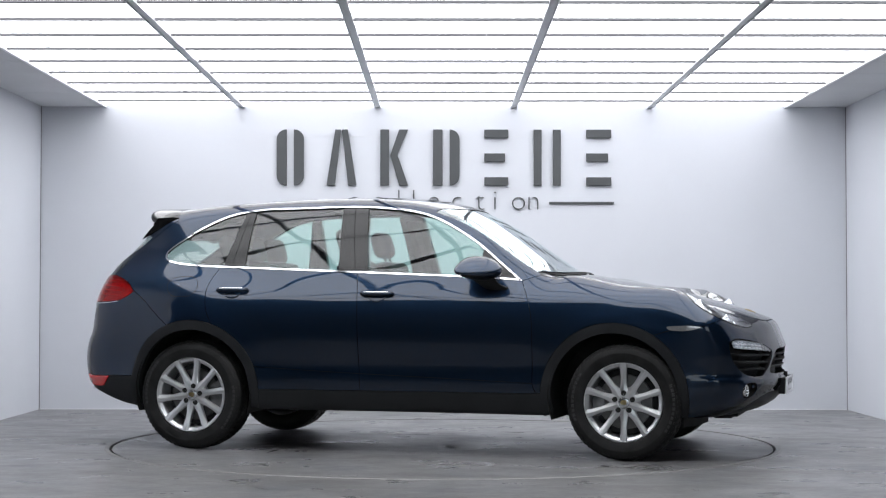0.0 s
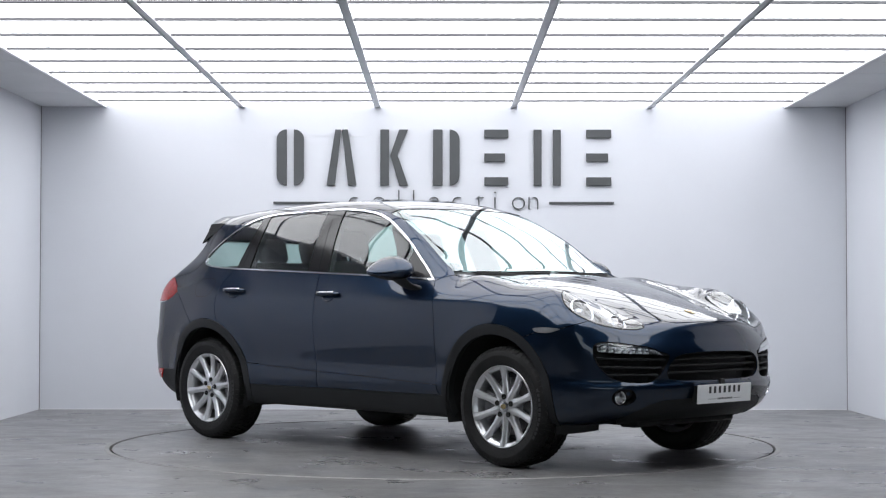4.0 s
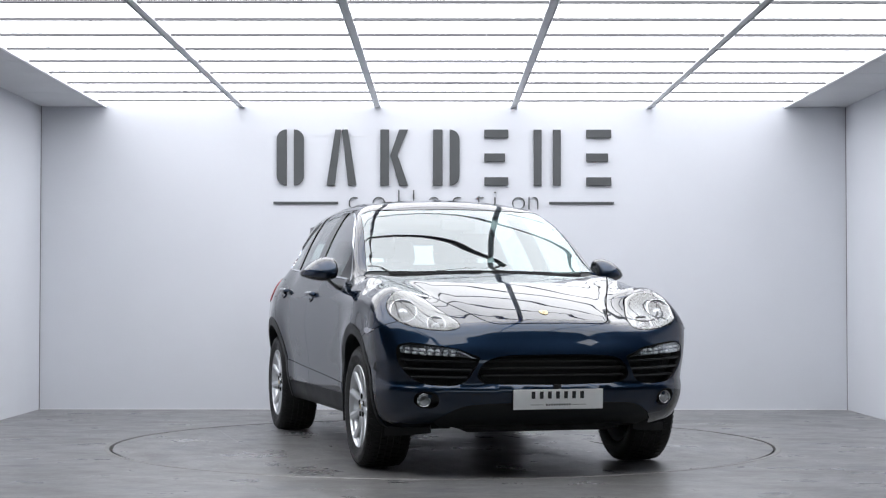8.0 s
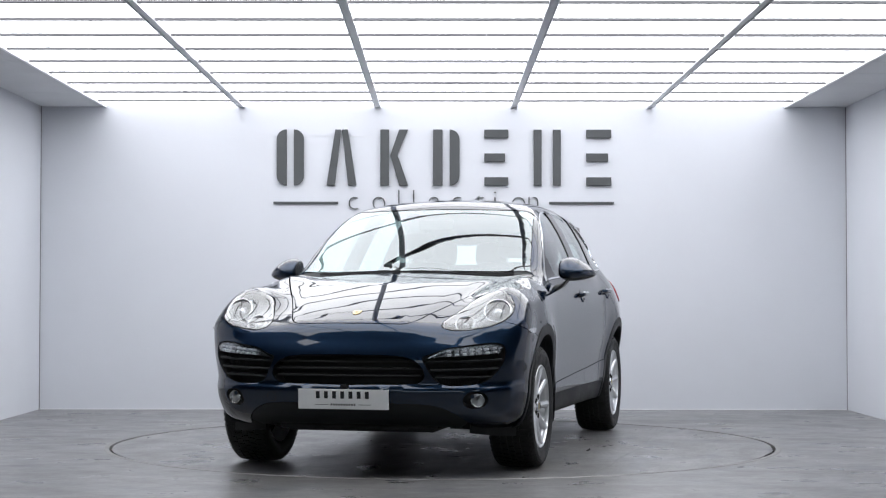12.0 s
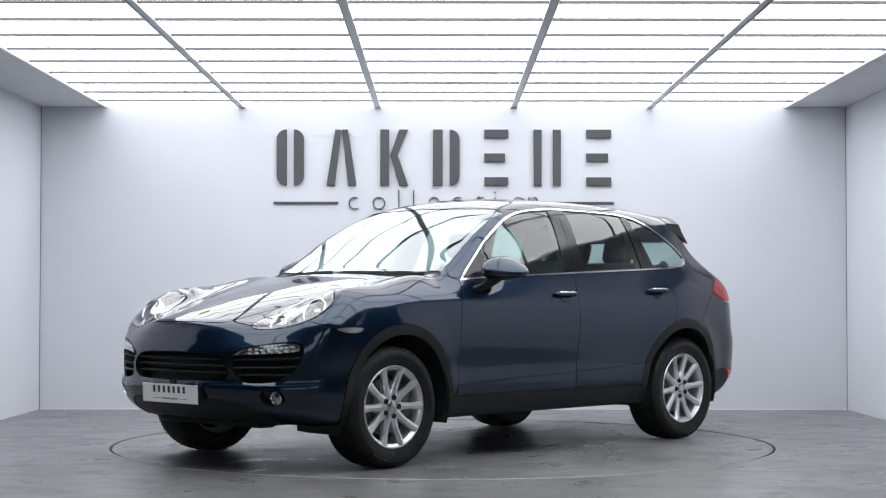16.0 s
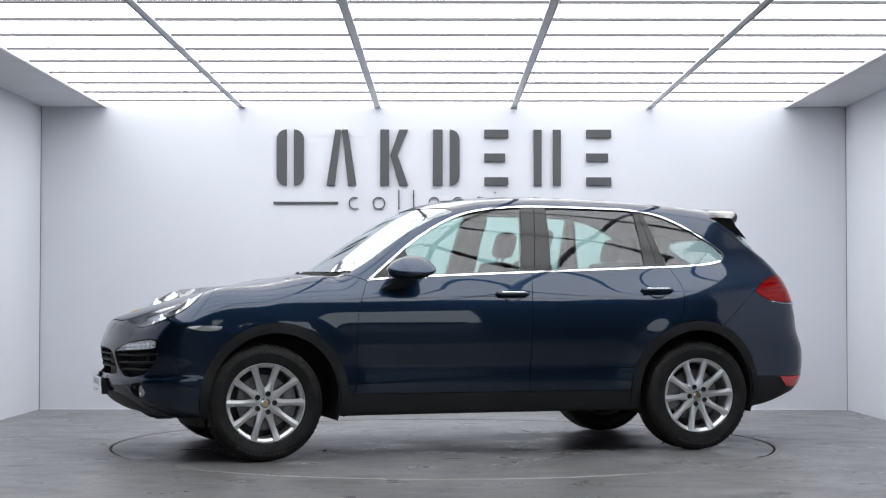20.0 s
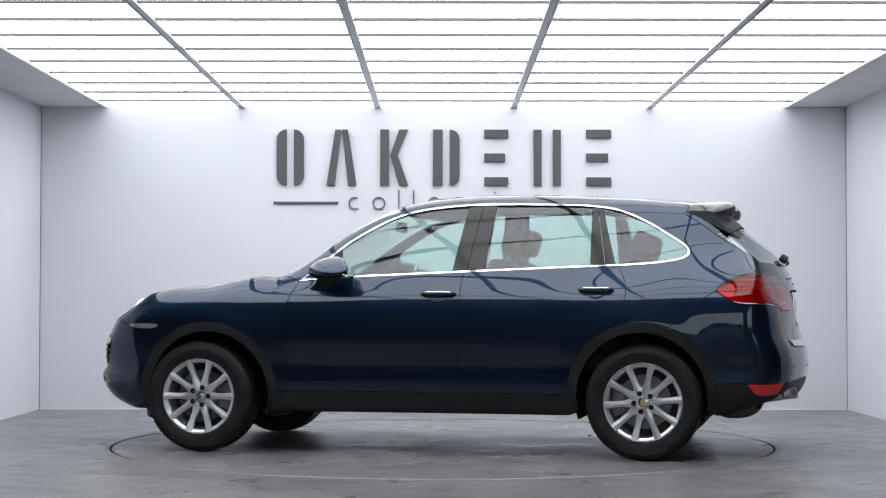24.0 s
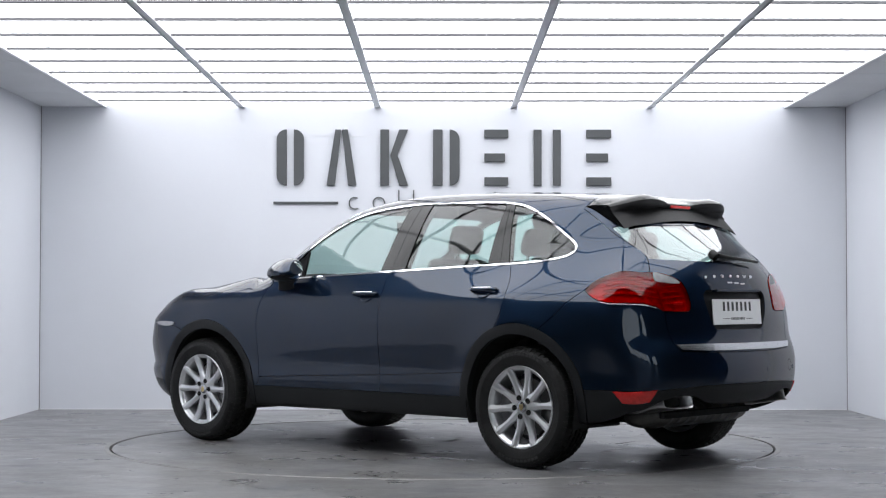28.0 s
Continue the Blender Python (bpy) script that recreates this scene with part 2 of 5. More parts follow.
for x0, x1 in ((WEST, WEST + .005), (EAST - .005, EAST)):
    setting("trim_corner", box_bm(x0, x1, BACK - .012, BACK - .001, 0, TOP), CROSS, "thin grey sealing joint in the wall corner")

# ceiling: one mesh of glowing panels, one of bars, one of plain soffit tiles
COLS = [.031 + k * 1.2233 for k in (-2.5, -1.5, -.5, .5, 1.5, 2.5)]
ROWS = [-1.895 + .6155 * k for k in range(-2, 9)]
ROWS = [FRONT] + [r for r in ROWS if r > FRONT + .1] + [BACK]
bm = bmesh.new()
for i in range(5):
    for j in range(len(ROWS) - 1):
        add_box(bm, COLS[i] + .012, COLS[i + 1] - .012, ROWS[j] + .004, ROWS[j + 1] - .004, TOP + .012, TOP + .03)
setting("ceiling", bm, LIGHT, "ceiling of white glowing light panels")
bm = bmesh.new()
for x in COLS[1:5]:
    add_box(bm, x - .022, x + .022, FRONT, BACK - .002, TOP - .004, TOP + .011)
    for s in (-1, 1):
        add_box(bm, x + s * .025 - .003, x + s * .025 + .003, FRONT, BACK - .002, TOP - .014, TOP + .011)
setting("ceiling_bar_long", bm, BAR, "grey metal ceiling bars between light panels")
bm = bmesh.new()
for y in ROWS[1:-1]:
    for i in range(5):
        add_box(bm, COLS[i] + .020, COLS[i + 1] - .020, y - .019, y + .019, TOP - .004, TOP + .0105)
setting("ceiling_bar_cross", bm, CROSS, "narrow grey cross bars of the ceiling grid")
bm = bmesh.new()
for x0, x1 in ((WEST, COLS[0]), (COLS[5], EAST)):
    for j in range(len(ROWS) - 1):
        add_box(bm, x0 + .002, x1 - .002, ROWS[j] + .004, ROWS[j + 1] - .004, TOP, TOP + .02)
setting("soffit", bm, SOFFIT, "matt white soffit tiles beside the light panels")
bm = bmesh.new()
for x0, x1, s in ((WEST, COLS[0], 1), (COLS[5], EAST, -1)):
    add_box(bm, x0, x1, FRONT, BACK, TOP + .022, TOP + .03)
    e = COLS[0] if s > 0 else COLS[5]
    add_box(bm, e - .010, e + .010, FRONT, BACK - .002, TOP - .010, TOP + .012)
    add_box(bm, e - s * .10 - .003, e - s * .10 + .003, FRONT, -.2, TOP - .006, TOP + .002)
setting("soffit_edge", bm, BAR, "thin grey edge rail of the soffit")
setting("ceiling_cover", box_bm(WEST - .1, EAST + .1, FRONT, BACK + .1, TOP + .035, TOP + .2), HALL, "cover above the lit ceiling")
bm = bmesh.new()
for x0, x1, z0, z1 in ((-9.1, -6.0, 0, 7), (6.5, 9.1, 0, 7), (-6.0, 6.5, 4.6, 7)):
    add_box(bm, x0, x1, -20.1, -20, z0, z1)
setting("wall_hall_south", bm, HALL, "dim grey hall wall with a wide open front")
bm = bmesh.new()
for y0, y1, z0, z1 in ((-14.0, 3.55, 0, 7), (-20, -14.0, 4.6, 7)):
    add_box(bm, 9, 9.1, y0, y1, z0, z1)
setting("wall_hall_east", bm, HALL, "dim grey hall wall with a wide open front")
setting("wall_hall_west", box_bm(-9.1, -9, -20, 3.55, 0, 7), HALL, "dim grey hall wall")
bm = bmesh.new()
add_box(bm, -45, 45, -60, -20, -.06, -.01)
add_box(bm, 9, 45, -20, 0, -.06, -.01)
setting("ground", bm, YARD, "pale concrete yard outside the hall")
bm = bmesh.new()
add_box(bm, -45, 45, -60.2, -60, -.1, 30)
add_box(bm, 45, 45.2, -60, 0, -.1, 30)
setting("backdrop", bm, OUTSIDE, "overcast daylight sky outside the hall")
bm, rnd = bmesh.new(), random.Random(5)
for k in range(60):
    h, w = rnd.uniform(1.2, 3.4), rnd.uniform(1.2, 3.0)
    if k < 32:
        add_box(bm, -44 + k * 2.75, -44 + k * 2.75 + w + .8, -58.5, -57.5, -.05, h)
    else:
        add_box(bm, 43, 44, -57 + (k - 32) * 2.0, -57 + (k - 32) * 2.0 + w, -.05, h)
setting("backdrop_hedge", bm, HEDGE, "far dark hedge and sheds beyond the yard")
setting("wall_hall_north", box_bm(-9.1, 9.1, 3.6, 3.7, 0, 7), HALL, "dim grey hall wall behind the booth")
setting("ceiling_hall", box_bm(-9.1, 9.1, -20, 3.7, 7, 7.1), HALL, "dim hall ceiling")

# turntable: strips of sheet floor on a disc, with a pale metal rim in the floor
table = tagged(new("turntable"), "round rotating floor platform of grey sheet strips", "turntable")
strips = np.linspace(-2.236, 2.236, 6)
for y0, y1 in zip(strips[:-1], strips[1:]):
    pts = []
    ys = np.linspace(y0 + .0007, y1 - .0007, 24)
    pts += [(math.sqrt(max(2.236**2 - y * y, 0)), y) for y in ys]
    pts += [(-math.sqrt(max(2.236**2 - y * y, 0)), y) for y in ys[::-1]]
    part("strip", prism_bm([Vector((p[0], p[1])) for p in pts], .004, axis="z"), TABLE, table).location.z = -.004
part("disc", lathe_bm([(.001, 0), (2.235, 0), (2.235, -.04)], 96, Matrix.Translation((0, 0, -.005)) @ Matrix.Rotation(math.pi / 2, 4, "X")), GAP, table, "dark platform core under the strips")
rnd = random.Random(11)
for x, y, r in ((-1.20, -.32, .085), (.107, -.21, .095), (.90, .39, .075), (.48, -.16, .07), (-.28, .74, .05), (1.04, -.56, .06), (-1.10, -.50, .05), (.82, .77, .035), (-.37, .79, .035), (.18, -.36, .04), (1.88, .04, .03), (-.03, .19, .045)):
    pts, turn = [], rnd.uniform(0, 3.1)
    for k in range(18):
        a, q = 2 * math.pi * k / 18, r * rnd.uniform(.55, 1.1)
        c, d = q * math.cos(a), q * .55 * math.sin(a)
        pts.append(Vector((x + c * math.cos(turn) - d * math.sin(turn), y + c * math.sin(turn) + d * math.cos(turn))))
    part("worn_patch", prism_bm(pts, .0006, axis="z"), CHIP, table, "pale bare patch in the sheet").location.z = .0002
for x, y, l, a in ((-.45, .62, .30, 12), (.9, .30, .16, 70), (.2, 1.05, .22, 5), (-.9, -.9, .25, 94), (1.3, -.75, .18, 40), (-1.5, .35, .2, 60)):
    ca, sa = math.cos(radians(a)), math.sin(radians(a))
    pts = [Vector((x + u * ca - v * sa, y + u * sa + v * ca)) for u, v in ((-l / 2, 0), (l / 2, -.012), (l / 2 + .02, .006), (.1 * l, .014))]
    part("split", prism_bm(pts, .0006, axis="z"), GAP, table, "dark split in the sheet joint").location.z = .0002
rim = lathe_bm([(2.254, -.03), (2.254, .0015), (2.257, .003), (2.286, .003), (2.289, .0)], 128, Matrix.Rotation(-math.pi / 2, 4, "X") @ Matrix.Scale(-1, 4, (0, 1, 0)))
for v in rim.verts:
    v.co.z = -abs(v.co.z) if v.co.z < -.01 else abs(v.co.z)
setting("turntable_rim", rim, RIM, "pale worn metal ring set in the floor")

# the wall sign: a wordmark drawn as plain bars, one thin line of small writing with a rule at each side
SZ0, SZ1 = 2.009, 2.513


def sign_block(pieces):
    ob = tagged(new("sign_block"), "raised dark grey sign shape of plain bars", "wall sign", group="raised sign shapes")
    ob.location = (0, BACK - .0005, 0)
    for pts in pieces:
        part("bar", prism_bm(pts, -.032, .0025), SIGN, ob)
    return ob


def upright(x0, x1, r0=0.0, side=0):
    """An upright bar; side -1 or 1 rounds its outer corners."""
    if not side:
        return [(x0, SZ0), (x1, SZ0), (x1, SZ1), (x0, SZ1)]
    pts = []
    for cz, sg in ((SZ0 + r0, -1), (SZ1 - r0, 1)):
        arc = [(r0 * math.cos(a), r0 * math.sin(a)) for a in np.linspace(0, math.pi / 2, 7)]
        arc = arc[::-1] if sg < 0 else arc
        pts += [((x1 - r0 + c) if side > 0 else (x0 + r0 - c), cz + sg * s) for c, s in arc]
    inner = x0 if side > 0 else x1
    return [(inner, SZ0)] + pts + [(inner, SZ1)]


H3 = (SZ1 - SZ0 - .075) / 2
sign_block([upright(-1.488, -1.398, .085, -1), upright(-1.334, -1.244, .085, 1)])
sign_block([[(-1.040, SZ0), (-.965, SZ0), (-.909, SZ1), (-.962, SZ1)], [(-.846, SZ0), (-.771, SZ0), (-.849, SZ1), (-.902, SZ1)]])
sign_block([upright(-.557, -.478), [(-.468, 2.28), (-.388, SZ1), (-.308, SZ1), (-.402, 2.285), (-.308, SZ0), (-.388, SZ0)]])
sign_block([upright(-.084, .002), upright(.066, .155, .085, 1)])
for x0, x1 in ((.378, .592), (1.294, 1.518)):
    sign_block([[(x0, z), (x1 - d, z), (x1 - d, z + .075), (x0, z + .075)] for z, d in ((SZ0, 0), (SZ0 + H3, .028), (SZ1 - .075, 0))])
sign_block([upright(.821, .892), upright(.994, 1.065)])
for x0, x1 in ((-1.517, -.935), (.960, 1.542)):
    tagged(part("sign_rule", box_bm(x0, x1, BACK - .018, BACK - .001, 1.842, 1.864, .002), SIGN), "thin dark grey rule beside the small writing", "wall sign", group="rules on the wall sign")
word = tagged(new("sign_word"), "small widely spaced dark grey lettering on the wall", "wall sign")
word.location = (0, BACK - .001, 0)
LETTER_X = (-.842, -.628, -.395, -.262, -.125, .088, .302, .466, .627, .774)
for ch, x in zip("collection", LETTER_X):
    fc = bpy.data.curves.new("letter", "FONT")
    fc.body, fc.size, fc.extrude, fc.resolution_u, fc.offset = ch, .272, .008, 4, -.007
    text = new("text", fc)
    me = bpy.data.meshes.new_from_object(text)
    bpy.data.objects.remove(text)
    lx = min(v.co.x for v in me.vertices)
    me.transform(Matrix.Translation((x - lx, -.009, 1.789)) @ Matrix.Rotation(math.pi / 2, 4, "X"))
    part("letter", me, SIGN, word)

# ---- the car's outer surface: one smooth implicit form ----
def curve(*pts, soft=8):
    """A smooth function of one variable close to the given points (monotone cubic, its bends eased)."""
    a = np.array(sorted(pts), float)
    x, y = a[:, 0], a[:, 1]
    h, s = np.diff(x), np.diff(y) / np.diff(x)
    m = np.concatenate([[s[0]], (s[:-1] * h[1:] + s[1:] * h[:-1]) / (h[1:] + h[:-1]), [s[-1]]])
    for i in range(len(s)):
        lim = 3 * abs(s[i])
        m[i], m[i + 1] = np.clip(m[i], -lim, lim), np.clip(m[i + 1], -lim, lim)
    g = np.linspace(x[0], x[-1], 500)
    i = np.clip(np.searchsorted(x, g) - 1, 0, len(s) - 1)
    t = (g - x[i]) / h[i]
    v = (y[i] * (2 * t**3 - 3 * t**2 + 1) + h[i] * m[i] * (t**3 - 2 * t**2 + t)
         + y[i + 1] * (3 * t**2 - 2 * t**3) + h[i] * m[i + 1] * (t**3 - t**2))
    k = np.exp(-.5 * (np.arange(-3 * soft, 3 * soft + 1) / soft) ** 2)
    v = np.convolve(np.pad(v, 3 * soft, mode="reflect", reflect_type="odd"), k / k.sum(), mode="valid")
    return lambda q: np.interp(q, g, v)


top_line = curve((2.6, .50), (2.42, .74), (2.344, .822), (2.30, .854), (2.26, .871), (2.16, .905), (2.06, .937), (1.96, .966), (1.86, .994), (1.76, 1.020), (1.66, 1.044), (1.56, 1.067), (1.46, 1.089),
                 (1.36, 1.108), (1.26, 1.126), (1.16, 1.143), (1.06, 1.160), (1.02, 1.164), (.988, 1.167), (.965, 1.175),
                 (.94, 1.1920), (.9, 1.2205), (.75, 1.325), (.5, 1.493), (.43, 1.534), (.36, 1.573), (.29, 1.607), (.2, 1.640), (.05, 1.669), (-.23, 1.693), (-.5, 1.698),
                 (-.82, 1.692), (-1.22, 1.675), (-1.54, 1.655), (-1.8, 1.622), (-1.9, 1.56), (-2.0, 1.475), (-2.15, 1.355),
                 (-2.27, 1.25), (-2.36, 1.15), (-2.5, .95), (-2.7, .6), soft=2)
crown = curve((2.5, 0.147), (2.2, 0.1736), (1.9, 0.1383), (1.5, 0.1015), (1.1, 0.0614), (0.95, 0.13), (0.9, 0.15), (0.6, 0.15), (0.2, 0.155), (-0.2, 0.125), (-1.2, 0.11), (-1.6, 0.13), (-1.85, 0.2), (-2.1, 0.34), (-2.5, 0.45))
bulge = curve((2.4, 0), (2.15, 0.0373), (1.8, 0.1561), (1.4, 0.0702), (1, 0.0528), (0.8, 0), (-3, 0))
nose = curve((1.2, 2.8), (1.0, 2.63), (.9, 2.50), (.82, 2.40), (.75, 2.372), (.68, 2.372), (.56, 2.352), (.528, 2.345), (.503, 2.367), (.47, 2.364), (.40, 2.335), (.33, 2.27), (.27, 2.15), (.2, 1.9), soft=2)
tail = curve((1.6, -2.6), (1.25, -2.42), (1.1, -2.385), (.95, -2.375), (.78, -2.385), (.70, -2.42), (.6, -2.438), (.5, -2.43), (.4, -2.39), (.32, -2.3), (.25, -2.1), (.2, -1.9))
section = curve((.2, .80), (.27, .868), (.34, .893), (.42, .912), (.50, .918), (.56, .917), (.62, .926), (.75, .944), (.86, .947), (.95, .938), (1.0, .928), (1.03, .9165), (1.06, .9035), (1.1, .8865), (1.15, .8650), (1.2, .8435),
                (1.3, .8000), (1.4, .754), (1.5, .698), (1.57, .652), (1.65, .58), (1.75, .45))
plan_low = curve((2.6, 0.7995), (2.2, 0.9784), (1.9, 1.0152), (1.65, 0.999), (1.4, 1.005), (1, 0.992), (0.6, 0.986), (-0.4, 0.992), (-1, 1.004), (-1.45, 1.0265), (-1.8, 0.9881), (-2.1, 0.9476), (-2.4, 0.9111))
plan_high = curve((2.6, 0.8), (1.2, 0.9), (0.95, 0.92), (0.75, 0.945), (0.4, 0.985), (0, 1), (-0.8, 1), (-1.2, 0.978), (-1.5, 0.9523), (-1.7, 0.92), (-1.85, 0.842), (-2.1, 0.73), (-2.4, 0.6135))
dome_edge = curve((2.6, .34), (2.2, .38), (1.8, .46), (1.4, .535), (1.0, .60), (-3, .6))
floor_line = curve((2.5, .30), (2.1, .245), (1.8, .25), (1.0, .26), (-1.0, .26), (-1.8, .28), (-2.2, .27), (-2.5, .30))


def smax(a, b, k):
    h = np.maximum(k - np.abs(a - b), 0) / k
    return np.maximum(a, b) + h * h * k * .25


def body_f(p):
    x, y, z = p[:, 0], np.abs(p[:, 1]), p[:, 2]
    hip = np.clip((-x - 1.0) / .8, 0, 1)
    hip = hip * hip * (3 - 2 * hip)
    up = np.clip((z - .98 - .0776 * hip) / (.22 + .10 * hip), 0, 1)
    up = up * up * (3 - 2 * up)
    half = section(z) * (plan_low(x) * (1 - up) + plan_high(x) * up)
    for cx in (1.385, -1.435):
        r = np.hypot(x - cx, z - .385)
        half = half + .011 * np.exp(-((r - .45) / .09) ** 2) * (z > .2)
    fs = y - half
    ease = np.clip((x - .85) / .40, 0, 1)
    ease = ease * ease * (3 - 2 * ease)
    dome = np.clip((dome_edge(x) - y) / .12 + .5, 0, 1)
    dome = 0.0055 * dome * dome * (3 - 2 * dome) * ease * np.clip((2.32 - x) / .2, 0, 1)
    ft = (z - dome - (top_line(x) - crown(x) * y * y - .109 * y**4 * ease + .0483 * y**6 * ease + bulge(x) * np.exp(-((y - .826) / .192) ** 2))) * .8
    ff = (x - (nose(z) - .2758 * y * y - .1069 * y**6)) * .85
    fr = ((tail(z) + 0.2089 * y * y + -0.0202 * y**5) - x) * .85
    fb = floor_line(x) - z
    f = smax(fs, ft, .065)
    f = smax(f, ff, .19)
    f = smax(f, fr, 0.1911)
    return smax(f, fb, .03)


def cast(o, d, far):
    """Where the rays from inside the body leave it."""
    lo, hi = np.zeros(len(o)), np.full(len(o), float(far))
    for _ in range(24):
        mid = (lo + hi) / 2
        inside = body_f(o + d * mid[:, None]) < 0
        lo, hi = np.where(inside, mid, lo), np.where(inside, hi, mid)
    return o + d * ((lo + hi) / 2)[:, None]


def normals_of(p):
    e, g = .004, np.zeros_like(p)
    for k in range(3):
        s = np.zeros(3)
        s[k] = e
        g[:, k] = body_f(p + s) - body_f(p - s)
    return g / np.maximum(np.linalg.norm(g, axis=1), 1e-9)[:, None]

from mathutils import geometry


# ---- panels: regions of the outer surface, cut along shared edges ----
NOSE_O, TAIL_O, AXIS_Z = np.array([1.35, 0, .66]), np.array([-1.35, 0, .75]), .72


def to2d(chart, p):
    x, y, z = p[:, 0], p[:, 1], p[:, 2]
    if chart == "side":
        return np.stack([x, z], 1)
    if chart == "top":
        return np.stack([x, y], 1)
    if chart == "cyl":
        return np.stack([x, np.arctan2(z - AXIS_Z, y) * .8], 1)
    o, s = (NOSE_O, 1) if chart == "nose" else (TAIL_O, -1)
    d = p - o
    psi = np.arctan2(np.hypot(d[:, 1], d[:, 2]), s * d[:, 0])
    r = np.maximum(np.hypot(d[:, 1], d[:, 2]), 1e-9)
    return np.stack([psi * d[:, 1] / r, psi * d[:, 2] / r], 1) * .95


def to3d(chart, q):
    a, b = q[:, 0], q[:, 1]
    n, zero = len(q), np.zeros(len(q))
    if chart == "side":
        return cast(np.stack([a, zero, b], 1), np.tile([0., 1, 0], (n, 1)), 1.3)
    if chart == "top":
        return cast(np.stack([a, b, zero + .6], 1), np.tile([0., 0, 1], (n, 1)), 1.5)
    if chart == "cyl":
        return cast(np.stack([a, zero, zero + AXIS_Z], 1), np.stack([zero, np.cos(b / .8), np.sin(b / .8)], 1), 1.5)
    o, s = (NOSE_O, 1) if chart == "nose" else (TAIL_O, -1)
    psi = np.hypot(a, b)
    u = np.maximum(psi, 1e-9)
    psi = psi / .95
    d = np.stack([s * np.cos(psi), np.sin(psi) * a / u, np.sin(psi) * b / u], 1)
    return cast(np.tile(o, (n, 1)), d, 2.2)


def spline(c, step, closed=False):
    """A smooth line through the control points, with points about one step apart."""
    c = np.asarray(c, float)
    if len(c) == 2:
        k = max(2, int(np.linalg.norm(c[1] - c[0]) / step) + 1)
        return c[0] + (c[1] - c[0]) * np.linspace(0, 1, k)[:, None]
    if closed:
        c = np.concatenate([c[-2:], c, c[:3]])
    d = np.sqrt(np.maximum(np.linalg.norm(np.diff(c, axis=0), axis=1), 1e-6))
    t = np.concatenate([[0], np.cumsum(d)])
    m = np.zeros_like(c)
    for i in range(1, len(c) - 1):
        s0, s1 = (c[i] - c[i - 1]) / d[i - 1], (c[i + 1] - c[i]) / d[i]
        m[i] = (s0 * d[i] + s1 * d[i - 1]) / (d[i] + d[i - 1])
    m[0], m[-1] = (c[1] - c[0]) / d[0], (c[-1] - c[-2]) / d[-1]
    out = []
    for i in (range(2, len(c) - 3) if closed else range(len(c) - 1)):
        k = max(2, int(np.linalg.norm(c[i + 1] - c[i]) / step) + 1)
        u = np.linspace(0, 1, k, endpoint=False)[:, None]
        out.append(c[i] * (2 * u**3 - 3 * u**2 + 1) + d[i] * m[i] * (u**3 - 2 * u**2 + u) + c[i + 1] * (3 * u**2 - 2 * u**3) + d[i] * m[i + 1] * (u**3 - u**2))
    if not closed:
        out.append(c[-1:])
    return np.concatenate(out)


def edge(chart, *pts, closed=False, step=.014):
    """A curve on the body through control points given in the chart's two coordinates, or in space."""
    c = np.array(pts, float)
    if c.shape[1] == 3:
        c = to2d(chart, c)
    return to3d(chart, spline(c, step, closed))


def join(*edges):
    """Chains edges into one loop, turning each to meet the last."""
    loop = edges[0]
    if len(edges) > 1:
        d = lambda p, q: np.linalg.norm(p - q)
        nxt = edges[1]
        if min(d(loop[0], nxt[0]), d(loop[0], nxt[-1])) < min(d(loop[-1], nxt[0]), d(loop[-1], nxt[-1])):
            loop = loop[::-1]
    for e in edges[1:]:
        if np.linalg.norm(e[-1] - loop[-1]) < np.linalg.norm(e[0] - loop[-1]):
            e = e[::-1]
        loop = np.concatenate([loop, e])
    keep = [0]
    for i in range(1, len(loop)):
        if np.linalg.norm(loop[i] - loop[keep[-1]]) > .004:
            keep.append(i)
    if np.linalg.norm(loop[keep[-1]] - loop[0]) < .004:
        keep.pop()
    return loop[keep]


def inside(q, poly):
    x, y = q[:, 0][:, None], q[:, 1][:, None]
    a, b = poly, np.roll(poly, -1, 0)
    c = ((a[:, 1] > y) != (b[:, 1] > y)) & (x < (b[:, 0] - a[:, 0]) * (y - a[:, 1]) / (b[:, 1] - a[:, 1] + 1e-12) + a[:, 0])
    return c.sum(1) % 2 == 1


def shrink(poly, g):
    """The outline moved inwards by g."""
    if not g:
        return poly
    area = np.sum(poly[:, 0] * np.roll(poly[:, 1], -1) - np.roll(poly[:, 0], -1) * poly[:, 1])
    d0, d1 = poly - np.roll(poly, 1, 0), np.roll(poly, -1, 0) - poly
    d0 /= np.linalg.norm(d0, axis=1)[:, None] + 1e-12
    d1 /= np.linalg.norm(d1, axis=1)[:, None] + 1e-12
    n = np.stack([-(d0 + d1)[:, 1], (d0 + d1)[:, 0]], 1)
    n /= np.linalg.norm(n, axis=1)[:, None] + 1e-12
    return poly + n * g * (1 if area > 0 else -1)


